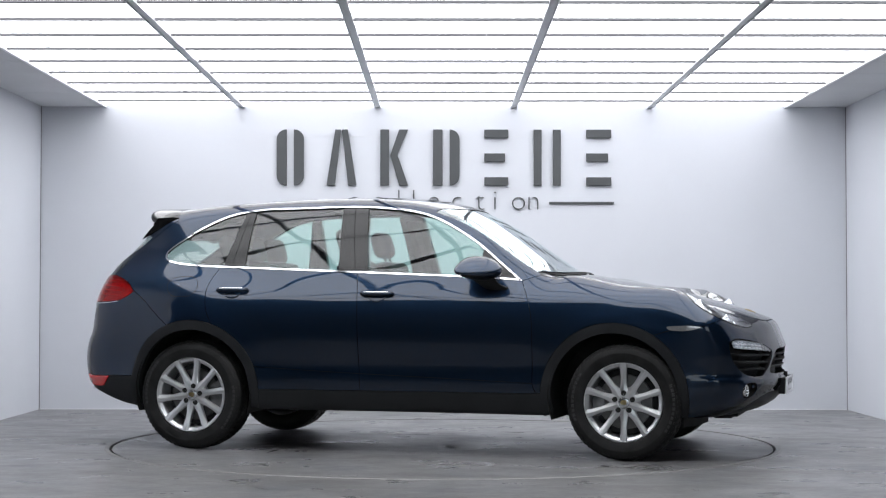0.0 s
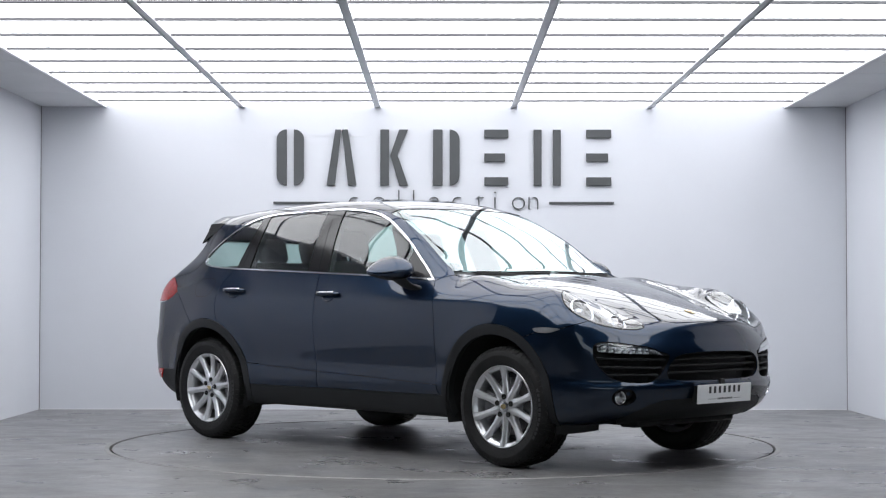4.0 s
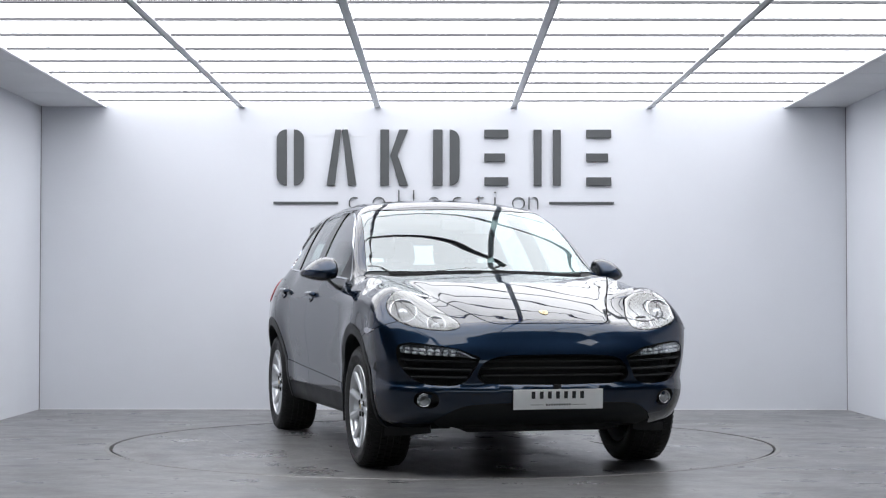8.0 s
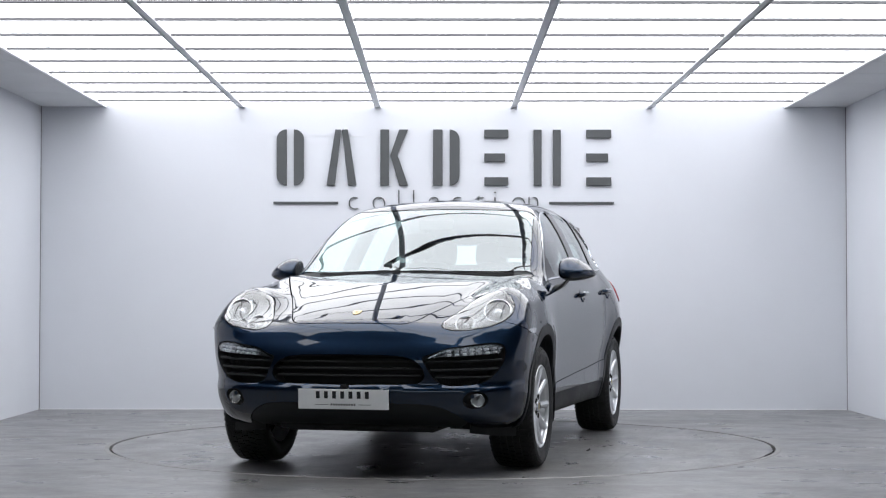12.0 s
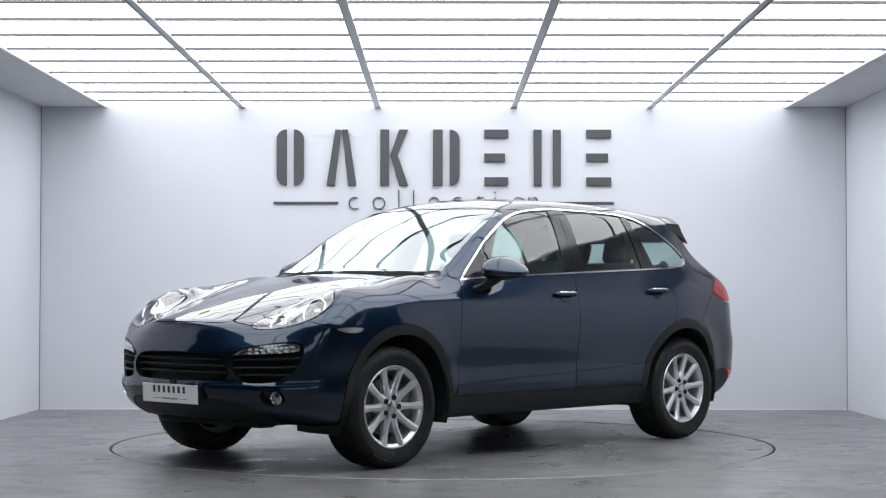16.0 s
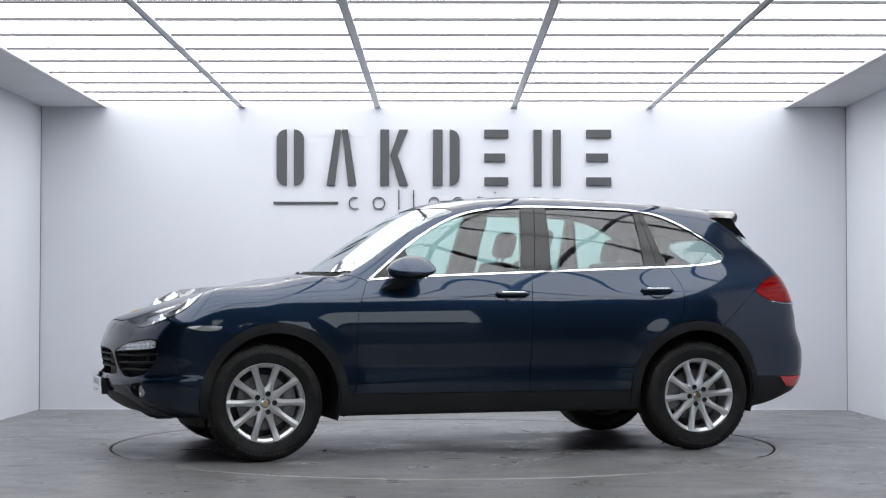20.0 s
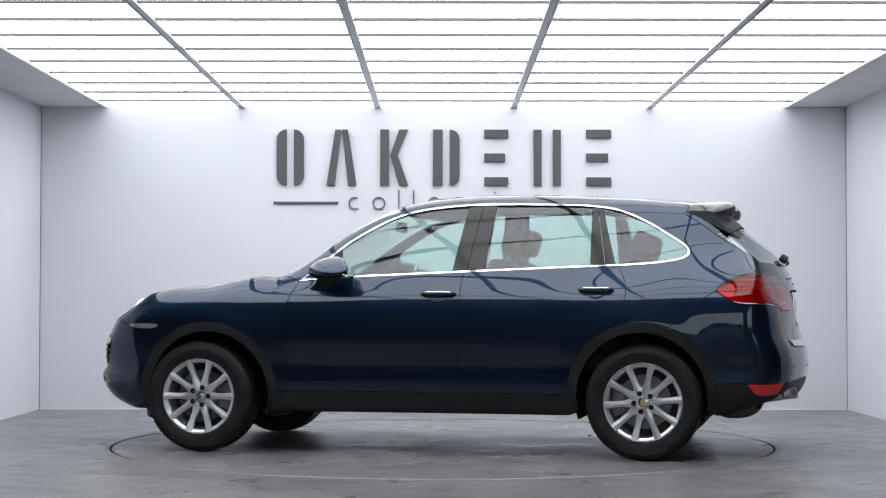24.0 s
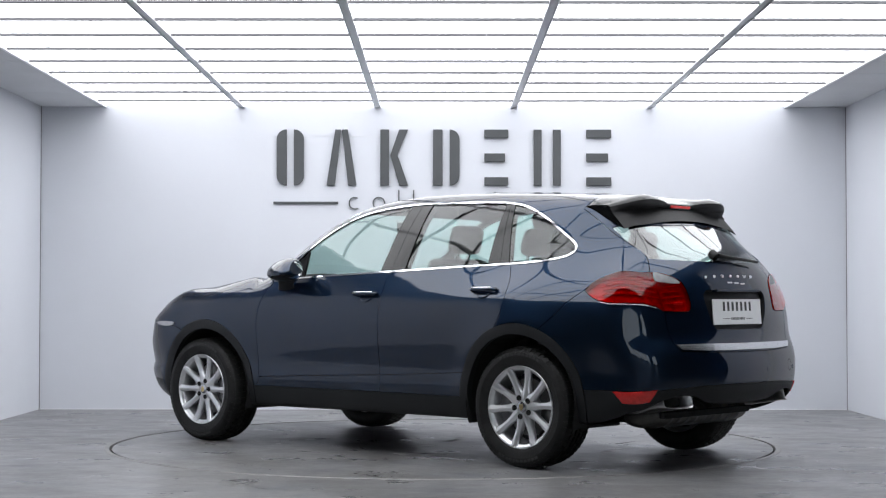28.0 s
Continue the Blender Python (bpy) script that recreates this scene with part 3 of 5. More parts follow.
def sheet(loops, chart, off=0.0, gap=.002, lip=.016, step=.034, puff=0.0, whole=False):
    """Points, faces and normals of a panel: its outline cut from the surface, filled, and its rim turned inwards."""
    polys = [shrink(to2d(chart, lp), gap if i == 0 else -gap) for i, lp in enumerate(loops)]
    if whole:
        mid = np.abs(loops[0][:, 1]) < 1.5e-3
        polys[0][mid, 1 if chart == "top" else 0] = 0
    lo, hi = polys[0].min(0), polys[0].max(0)
    gx = np.arange(lo[0], hi[0], step)
    gy = np.arange(lo[1], hi[1], step * .866)
    g = np.array([(x + (step / 2 if j % 2 else 0), y) for j, y in enumerate(gy) for x in gx]).reshape(-1, 2)
    ok = inside(g, polys[0])
    for h in polys[1:]:
        ok &= ~inside(g, h)
    g = g[ok]
    bd = np.concatenate(polys)
    if len(g):
        near = np.concatenate([np.min(np.linalg.norm(c[:, None] - bd[None], axis=2), axis=1) for c in np.array_split(g, max(1, len(g) // 400))])
        g = g[near > step * .45]
    pts = np.concatenate([bd, g])
    eds, k = [], 0
    for p in polys:
        eds += [(k + i, k + (i + 1) % len(p)) for i in range(len(p))]
        k += len(p)
    vs, _, fs, orig, _, _ = geometry.delaunay_2d_cdt([Vector(p) for p in pts], eds, [], 0, 1e-7)
    v2 = np.array([(v.x, v.y) for v in vs])
    tri = np.array([f for f in fs if len(f) == 3])
    mid = v2[tri].mean(1)
    ok = inside(mid, polys[0])
    for h in polys[1:]:
        ok &= ~inside(mid, h)
    tri = tri[ok]
    used = np.unique(tri)
    remap = np.full(len(v2), -1)
    remap[used] = np.arange(len(used))
    tri, v2 = remap[tri], v2[used]
    p3 = to3d(chart, v2)
    n3 = normals_of(p3)
    rise = np.full(len(p3), off)
    if puff:
        near = np.concatenate([np.min(np.linalg.norm(c[:, None] - bd[None], axis=2), axis=1) for c in np.array_split(v2, max(1, len(v2) // 400))])
        rise = rise + puff * np.sqrt(np.clip(near / (abs(puff) * 2.5), 0, 1))
    p3 = p3 + n3 * rise[:, None]
    c = np.cross(p3[tri[:, 1]] - p3[tri[:, 0]], p3[tri[:, 2]] - p3[tri[:, 0]])
    flip = (c * n3[tri[:, 0]]).sum(1) < 0
    tri[flip] = tri[flip][:, ::-1]
    # rim: boundary edges turned inwards
    cnt = {}
    for t in tri:
        for i in range(3):
            cnt.setdefault(frozenset((t[i], t[(i + 1) % 3])), []).append((t[i], t[(i + 1) % 3]))
    rimv, extra, en, faces = {}, [], [], [tuple(int(i) for i in t) for t in tri]
    if lip:
        for key, lst in cnt.items():
            if len(lst) == 1:
                a, b = lst[0]
                if abs(p3[a][1]) < 1e-3 and abs(p3[b][1]) < 1e-3 and whole:
                    continue
                for i in (a, b):
                    if i not in rimv:
                        rimv[i] = len(p3) + len(extra)
                        extra += [p3[i], p3[i] - n3[i] * lip]
                        en += [n3[i], n3[i]]
                i, j = rimv[a], rimv[b]
                faces.append((j, i, i + 1, j + 1))
    if extra:
        p3, n3 = np.concatenate([p3, extra]), np.concatenate([n3, en])
    return p3, faces, n3, len(tri)


def sheet_mesh(name, data, material, side=1, both=False):
    p, f, n, k = data
    if both:
        q, m = p * [1, -1, 1], n * [1, -1, 1]
        f = f + [tuple(i + len(p) for i in t[::-1]) for t in f]
        k2 = len(f) // 2
        p, n = np.concatenate([p, q]), np.concatenate([n, m])
        flat = [i for i in range(len(f)) if (i % k2) >= k]
    else:
        if side < 0:
            p, n, f = p * [1, -1, 1], n * [1, -1, 1], [t[::-1] for t in f]
        flat = range(k, len(f))
    me = bpy.data.meshes.new(name)
    me.from_pydata(p.tolist(), [], f)
    me.materials.append(material)
    me.shade_smooth()
    rim = set(flat)
    nl = []
    for poly in me.polygons:
        c = poly.normal
        for vi in poly.vertices:
            nl.append(tuple(c) if poly.index in rim else tuple(n[vi]))
    me.normals_split_custom_set(nl)
    return me


def panel(name, loops, chart, material, parent, how="pair", label="", **kw):
    """A panel on both sides of the car (pair), as one mirrored piece (whole), or on one side (left, right)."""
    data = sheet(loops if isinstance(loops, (list, tuple)) else [loops], chart, whole=how == "whole", **kw)
    if how == "whole":
        return part(name, sheet_mesh(name, data, material, both=True), None, parent, label)
    out = []
    for i, s in enumerate((1, -1)):
        if how == "pair" or (how == "left") == (s > 0):
            pr = parent[i] if isinstance(parent, (list, tuple)) else parent
            out.append(part(name, sheet_mesh(name, data, material, s), None, pr, label))
    return out if how == "pair" else out[0]


car = tagged(new("suv_car"), "dark navy blue metallic SUV with silver alloy wheels on turntable", "car")

# arch outlines
AF, AR, RO, RI = (1.385, .385), (-1.435, .390), .465, .402


def arc(c, r, a0, a1, k=28):
    return [(c[0] + r * math.cos(radians(a)), c[1] + r * math.sin(radians(a))) for a in np.linspace(a0, a1, k)]


# shared edges, left side; the rest is mirrored
SILL_Z, AF_SEAM, AR_SEAM, AR_GAP, AR_MOLD, AR_SILL, AF_SILL = .405, 57, 112, 71, 20.5, 1.8, 177.5
on = lambda c, a: arc(c, RO, a, a, 1)[0]
P0, H0, W0, W1 = (.79, 1.111), (.905, .785), (.872, .755), (.165, .640)
S1, LI, LO = (2.06, .412, .912), (2.03, .533, .900), (2.035, .832, .872)
L1, L2, L3, LT = (-2.183, .656, 1.154), (-2.278, .650, .928), (-2.349, .579, .702), (-1.889, .888, 1.050)
B_TOP, C_TOP = (-.304, 1.165), (-1.287, 1.204)
dlo_1 = edge("side", P0, (.62, 1.124), (.421, 1.135), (.061, 1.150), B_TOP)
dlo_2 = edge("side", B_TOP, (-.672, 1.180), (-1.043, 1.195), C_TOP)
dlo_3 = edge("side", C_TOP, (-1.421, 1.210), (-1.56, 1.223), (-1.626, 1.233), (-1.688, 1.250), (-1.719, 1.276), (-1.719, 1.309), (-1.690, 1.340), (-1.605, 1.398), (-1.461, 1.485), (-1.280, 1.563), (-1.093, 1.595),
             (-.716, 1.608), (-.341, 1.610), (-.152, 1.597), (.035, 1.571), (.186, 1.526), (.337, 1.451), (.486, 1.358), (.633, 1.241), P0)
to_space = lambda chart, q: tuple(to3d(chart, np.array([q], float))[0])
p0, h0, w0, w1 = to_space("side", P0), to_space("top", H0), to_space("top", W0), to_space("top", W1)
s1, li, lo_, l1, l2, l3, lt = [to_space(c, to2d(c, np.array([q]))[0]) for c, q in (("nose", S1), ("nose", LI), ("nose", LO), ("tail", L1), ("tail", L2), ("tail", L3), ("tail", LT))]
base_seam, corner_seam = edge("cyl", p0, h0), edge("cyl", h0, w0)
hood_side = edge("top", H0, (1.10, .760), (1.25, .716), (1.40, .660), (1.565, .596), (1.753, .520), (1.956, .447), s1[:2])
hood_front = edge("top", s1[:2], (2.16, .376), (2.218, .343), (2.242, .311), (2.258, .24), (2.268, .153), (2.276, 0))
hood_rear = edge("top", H0, (1.02, .52), (1.066, .25), (1.076, 0))
screen_base = edge("top", W0, (.920, .5), (.952, .25), (.962, 0))
screen_side = edge("top", W0, (.72, .728), (.55, .700), (.35, .668), W1)
screen_top = edge("top", W1, (.25, .42), (.292, .2), (.300, 0))
RR, R1 = to_space("top", (-1.705, .505)), to_space("tail", to2d("tail", np.array([(-1.68, .607, 1.517)]))[0])
roof_side = edge("top", W1, (-.1, .600), (-.6, .575), (-1.2, .555), (-1.55, .53), RR[:2])
roof_rear = edge("top", RR[:2], (-1.76, .3), (-1.78, 0))
roof_corner = edge("tail", RR, R1)
hatch_side = edge("tail", R1, (-1.854, .625, 1.420), (-1.995, .609, 1.318), (-2.12, .607, 1.244), l1)
door_front_up = edge("side", P0, (.835, 1.01), (.866, .889), (.872, .676), (.868, .468))
door_front_low = edge("side", (.868, .468), (.880, .43), (.90, SILL_Z))
b_gap_up, b_gap_low = edge("side", B_TOP, (-.290, 1.02), (-.283, .887), (-.278, .62), (-.275, .515)), edge("side", (-.275, .515), (-.272, SILL_Z))
c_gap = edge("side", C_TOP, (-1.335, 1.10), (-1.341, 1.02), (-1.325, .92), on(AR, AR_GAP))
mold_f, mold_r = edge("side", (.868, .468), (.3, .492), (-.275, .515)), edge("side", (-.275, .515), (-.7, .535), on(AR, AR_MOLD))
sill_0, sill_f, sill_r = edge("side", on(AF, AF_SILL), (.90, SILL_Z)), edge("side", (.90, SILL_Z), (-.272, SILL_Z)), edge("side", (-.272, SILL_Z), on(AR, AR_SILL))
arch_f_back, arch_f_front = edge("side", *arc(AF, RO, AF_SILL, AF_SEAM, 16)), edge("side", *arc(AF, RO, AF_SEAM, -14, 12))
arch_r_low, arch_r_door = edge("side", *arc(AR, RO, AR_SILL, AR_MOLD, 4)), edge("side", *arc(AR, RO, AR_MOLD, AR_GAP, 8))
arch_r_mid, arch_r_back, arch_r_end = (edge("side", *arc(AR, RO, a, b, k)) for a, b, k in ((AR_GAP, AR_SEAM, 8), (AR_SEAM, 169, 8), (169, 194, 5)))
seam_f = edge("cyl", lo_, (2.012, .872, .855), (1.92, .94, .826), (1.80, .956, .812), (1.744, .958, .806), to_space("side", on(AF, AF_SEAM)))
seam_s1 = edge("nose", s1, li)
lamp_up = edge("nose", li, (1.925, .572, .940), (1.825, .612, .985), (1.770, .650, 1.013), (1.762, .700, 1.033), (1.785, .757, 1.043), (1.812, .806, 1.030), (1.845, .840, 1.002), (1.885, .862, .965), (1.958, .866, .915), lo_)
lamp_low = edge("nose", li, (2.14, .506, .862), (2.176, .509, .838), (2.175, .556, .822), (2.150, .627, .820), (2.112, .710, .831), (2.075, .777, .847), lo_)
bump_bottom = edge("nose", to_space("side", on(AF, -14)), (1.93, .80, .262), (2.05, .67, .275), (2.085, .632, .314))
lower_line = edge("nose", (2.085, .632, .314), (2.196, .564, .374), (2.254, .482, .408), (2.317, .272, .421), (2.339, 0, .418))
grille_low = edge("nose", (2.349, 0, .523), (2.338, .183, .526), (2.314, .340, .528), (2.296, .419, .539), (2.299, .441, .564), (2.302, .444, .583))
grille_up = edge("nose", (2.302, .444, .583), (2.312, .428, .621), (2.319, .396, .653), (2.327, .340, .675), (2.340, .246, .685), (2.354, 0, .689))
nose_mid_up = edge("nose", (2.354, 0, .689), to_space("top", (2.276, 0)))
nose_mid_low = edge("nose", (2.339, 0, .418), (2.349, 0, .523))
intake = edge("nose", (2.091, .849, .734), (2.094, .855, .676), (2.107, .841, .628), (2.132, .807, .582), (2.154, .774, .551), (2.184, .724, .530), (2.237, .626, .520), (2.263, .546, .525), (2.279, .498, .551), (2.300, .466, .605),
              (2.309, .441, .652), (2.307, .434, .674), (2.289, .482, .692), (2.257, .546, .720), (2.218, .627, .734), (2.166, .726, .748), (2.118, .809, .753), closed=True)
FOG = np.array([2.194, .723, .436])
fog2 = to2d("nose", FOG[None])[0]
fog_hole = to3d("nose", np.array([(fog2[0] + .050 * math.cos(a) - (.02 if math.cos(a) < 0 else 0), fog2[1] + .044 * math.sin(a)) for a in np.linspace(0, 2 * math.pi, 28, endpoint=False)]))
tail_up = edge("tail", l1, (-2.163, .708, 1.150), (-2.071, .790, 1.157), (-2.006, .832, 1.135), (-1.940, .858, 1.100), lt)
tail_low = edge("tail", lt, (-1.937, .894, 1.015), (-1.998, .894, .988), (-2.062, .884, .978), (-2.131, .859, .976), (-2.226, .759, .969), (-2.254, .704, .956), l2)
tail_in = edge("tail", l1, (-2.216, .591, 1.147), (-2.254, .516, 1.122), (-2.283, .472, 1.085), (-2.309, .454, 1.02), (-2.322, .451, .965), (-2.325, .466, .933), (-2.31, .54, .926), l2)
tail_split = edge("tail", l1, (-2.219, .653, 1.094), (-2.253, .657, 1.014), l2)
seam_r = edge("cyl", lt, (-1.78, .935, .975), (-1.69, .960, .89), to_space("side", on(AR, AR_SEAM)))
hatch_low = edge("tail", l2, (-2.291, .646, .853), (-2.309, .627, .773), (-2.326, .613, .738), l3)
hatch_bottom = edge("tail", l3, (-2.39, .35, .693), (-2.418, .136, .69), (-2.42, 0, .69))
GT, GB = (-2.03, 0, 1.44), (-2.288, 0, 1.220)
glass_rear = edge("tail", GT, (-2.0, .35, 1.43), (-1.88, .605, 1.405))
glass_side = edge("tail", (-1.88, .605, 1.405), (-1.985, .600, 1.325), (-2.13, .598, 1.228))
glass_low = edge("tail", (-2.13, .598, 1.228), (-2.216, .42, 1.225), (-2.27, .22, 1.222), GB)
recess = edge("tail", (-2.35, 0, 1.056), (-2.35, .305, 1.054)), edge("tail", (-2.35, .305, 1.054), (-2.35, .335, 1.03), (-2.35, .30, .90), (-2.35, .262, .838), (-2.35, .235, .822)), edge("tail", (-2.35, .235, .822), (-2.35, 0, .82))
mid_a, mid_b, mid_c = edge("tail", (-1.78, 0, 1.626), GT), edge("tail", GB, (-2.35, 0, 1.056)), edge("tail", (-2.35, 0, .82), (-2.42, 0, .69))
split = edge("tail", to_space("side", on(AR, 169)), (-2.048, .859, .483), (-2.25, .70, .497), (-2.36, .45, .503), (-2.40, .25, .505), (-2.42, 0, .505))
val_bottom = edge("tail", to_space("side", on(AR, 194)), (-2.05, .82, .315), (-2.13, .775, .365), (-2.20, .73, .388), (-2.245, .69, .425), (-2.29, .60, .452), (-2.33, .45, .448), (-2.355, .36, .405), (-2.365, .2, .385), (-2.37, 0, .38))

# ---- painted shell ----
BELOW = dict(lip=.02)
fenders = panel("front_fender", join(base_seam, hood_side, seam_s1, lamp_up, seam_f, arch_f_back, sill_0, door_front_low, door_front_up), "cyl", PAINT, car, label="navy painted front wing")
hood = panel("hood", join(hood_rear, hood_side, hood_front, edge("top", (2.276, 0), (1.076, 0))), "top", PAINT, car, "whole", "navy painted bonnet with raised centre", lip=.02, gap=.0045)
front_bumper = panel("front_bumper", [join(nose_mid_up, hood_front, seam_s1, lamp_low, seam_f, arch_f_front, bump_bottom, lower_line, nose_mid_low, grille_low, grille_up), intake, fog_hole], "nose", PAINT, car, "whole",
                     "navy painted front bumper with air intakes", step=.030, lip=.030)
front_doors = panel("front_door", join(dlo_1, b_gap_up, mold_f, door_front_up), "side", PAINT, car, label="navy painted front door")
rear_doors = panel("rear_door", join(dlo_2, b_gap_up, mold_r, arch_r_door, c_gap), "side", PAINT, car, label="navy painted rear door")
panel("lower_panel", join(mold_f, b_gap_low, sill_f, door_front_low), "side", PAINT, front_doors, off=.003)
panel("lower_panel", join(mold_r, b_gap_low, sill_r, arch_r_low), "side", PAINT, rear_doors, off=.003)
quarters = panel("side_frame", join(base_seam, corner_seam, screen_side, roof_side, roof_corner, hatch_side, tail_up, seam_r, arch_r_mid, c_gap, dlo_3), "cyl", PAINT, car, label="navy painted pillar and rear quarter panel", step=.03)
roof = panel("roof", join(screen_top, roof_side, roof_rear, edge("top", (-1.78, 0), (.300, 0))), "top", PAINT, car, "whole", "navy painted roof", lip=.0, gap=.0)
tailgate = panel("tailgate", join(roof_rear, roof_corner, hatch_side, tail_in, hatch_low, hatch_bottom, mid_c, recess[2], recess[1], recess[0], mid_b, glass_low, glass_side, glass_rear, mid_a), "tail", PAINT, car, "whole", "navy painted tailgate", step=.030)
rear_bumper = panel("rear_bumper", join(hatch_bottom, hatch_low, tail_low, seam_r, arch_r_back, split, edge("tail", (-2.42, 0, .505), (-2.42, 0, .69))), "tail", PAINT, car, "whole", "navy painted rear bumper", step=.030)

# ---- black cladding ----
panel("rocker", join(edge("side", on(AF, AF_SILL), (0, SILL_Z), on(AR, AR_SILL)), edge("side", on(AR, AR_SILL), on(AR, -15)),
      edge("side", on(AR, -15), (0, .268), on(AF, 195)), edge("side", on(AF, 195), on(AF, AF_SILL))), "side", BLACK_TRIM, car, label="black plastic sill", lip=.06)
for c, a0, a1 in ((AF, -15, 195), (AR, -14, 195)):
    panel("arch_trim", join(edge("side", *arc(c, RO, a0, a1, 40)), edge("side", on(c, a1), arc(c, RI, a1, a1, 1)[0]), edge("side", *arc(c, RI, a1, a0, 40)), edge("side", arc(c, RI, a0, a0, 1)[0], on(c, a0))),
          "side", BLACK_TRIM, car, label="black plastic wheel arch trim", off=.005, gap=.001, lip=.05, step=.03)
panel("lower_valance", join(lower_line, edge("nose", (2.085, .632, .314), (2.05, .60, .262)), edge("nose", (2.05, .60, .262), (2.17, .35, .275), (2.21, 0, .28)), edge("nose", (2.21, 0, .28), (2.339, 0, .418))), "nose", BLACK_TRIM, car, "whole",
      "black plastic lower front valance", off=-.004)
panel("rear_valance", join(split, arch_r_end, val_bottom, edge("tail", (-2.37, 0, .38), (-2.42, 0, .505))), "tail", BLACK_TRIM, car, "whole", "black plastic lower rear bumper", off=-.003)
panel("cowl", join(hood_rear, corner_seam, screen_base, edge("top", (1.076, 0), (.962, 0))), "top", BLACK_TRIM, car, "whole", "black scuttle panel under the windscreen", off=-.012, gap=0, lip=0)

# ---- glass ----
windscreen = panel("windscreen", join(screen_base, screen_side, screen_top, edge("top", (.300, 0), (.962, 0))), "top", SCREEN_GLASS, car, "whole", "clear windscreen reflecting the lit ceiling", off=-.003, gap=.0, lip=.0)
rear_window = panel("rear_window", join(glass_rear, glass_side, glass_low, edge("tail", GB, GT)), "tail", DARK_GLASS, car, "whole", "tinted rear window", off=-.003, gap=0, lip=0)
band = shrink(to2d("side", join(dlo_1, dlo_2, dlo_3)), .0102)


def clip(poly, *lines):
    """The outline cut off at lines (a point, a point): what lies to the right of each, going up, is kept."""
    for (ax, az), (bx, bz) in lines:
        side = lambda p: (bx - ax) * (p[1] - az) - (bz - az) * (p[0] - ax)
        out = []
        for i in range(len(poly)):
            a, b = poly[i], poly[(i + 1) % len(poly)]
            sa, sb = side(a), side(b)
            if sa <= 0:
                out.append(a)
            if (sa < 0) != (sb < 0):
                out.append(a + (b - a) * (sa / (sa - sb)))
        poly = np.array(out)
    return poly


def window_piece(name, material, parent, front=None, rear=None, label="", **kw):
    lines = ([(front[1], front[0])] if front else []) + ([rear] if rear else [])
    q = clip(band, *lines)
    q = np.concatenate([spline(np.array([q[i], q[(i + 1) % len(q)]]), .03)[:-1] for i in range(len(q))])
    return panel(name, to3d("side", q), "side", material, parent, label=label, **kw)


SAIL, BF, BM, BR, CF, CM, CR = (((.492, 1.13), (.528, 1.36)), ((-.225, 1.15), (-.305, 1.62)), ((-.318, 1.15), (-.400, 1.62)), ((-.438, 1.15), (-.482, 1.62)), ((-1.108, 1.15), (-1.100, 1.62)),
                                ((-1.215, 1.15), (-1.130, 1.62)), ((-1.285, 1.15), (-1.160, 1.62)))
panel("chrome_trim", [join(dlo_1, dlo_2, dlo_3), to3d("side", band)], "side", CHROME, car, label="bright chrome window surround", off=.004, gap=0, lip=.012, step=.02)
window_piece("sail_panel", GLOSS_BLACK, front_doors, rear=SAIL, gap=0, off=-.002)
window_piece("window", SIDE_GLASS, front_doors, front=SAIL, rear=BF, label="green-tinted front side window", gap=0, off=-.006, lip=0)
window_piece("pillar_cover", GLOSS_BLACK, front_doors, front=BF, rear=BM, label="gloss black pillar cover", gap=.0015, lip=.05)
window_piece("pillar_cover", GLOSS_BLACK, rear_doors, front=BM, rear=BR, label="gloss black pillar cover", gap=.0015, lip=.05)
window_piece("window", SIDE_GLASS, rear_doors, front=BR, rear=CF, label="green-tinted rear side window", gap=0, off=-.006, lip=0)
window_piece("pillar_cover", GLOSS_BLACK, rear_doors, front=CF, rear=CM, label="gloss black pillar cover", gap=.0015, lip=.05)
window_piece("quarter_trim", GLOSS_BLACK, quarters, front=CM, rear=CR, label="gloss black quarter pillar", gap=.001, lip=.05)
window_piece("quarter_window", SIDE_GLASS, quarters, front=CR, label="green-tinted quarter window", gap=0, off=-.005, lip=0)

# ---- what closes the shell: wheel wells, floor, bulkheads, cabin lining ----
def well(c):
    bm = bmesh.new()
    rows = []
    for y in (.93, .80, .62, .46):
        rows.append([bm.verts.new((c[0] + (RI + .012) * math.cos(a), y, max(.24, c[1] + (RI + .012) * math.sin(a)))) for a in np.linspace(radians(-20), radians(200), 30)])
    for a, b in zip(rows[:-1], rows[1:]):
        for i in range(29):
            bm.faces.new((a[i], a[i + 1], b[i + 1], b[i]))
    bm.faces.new(rows[-1])
    return bm


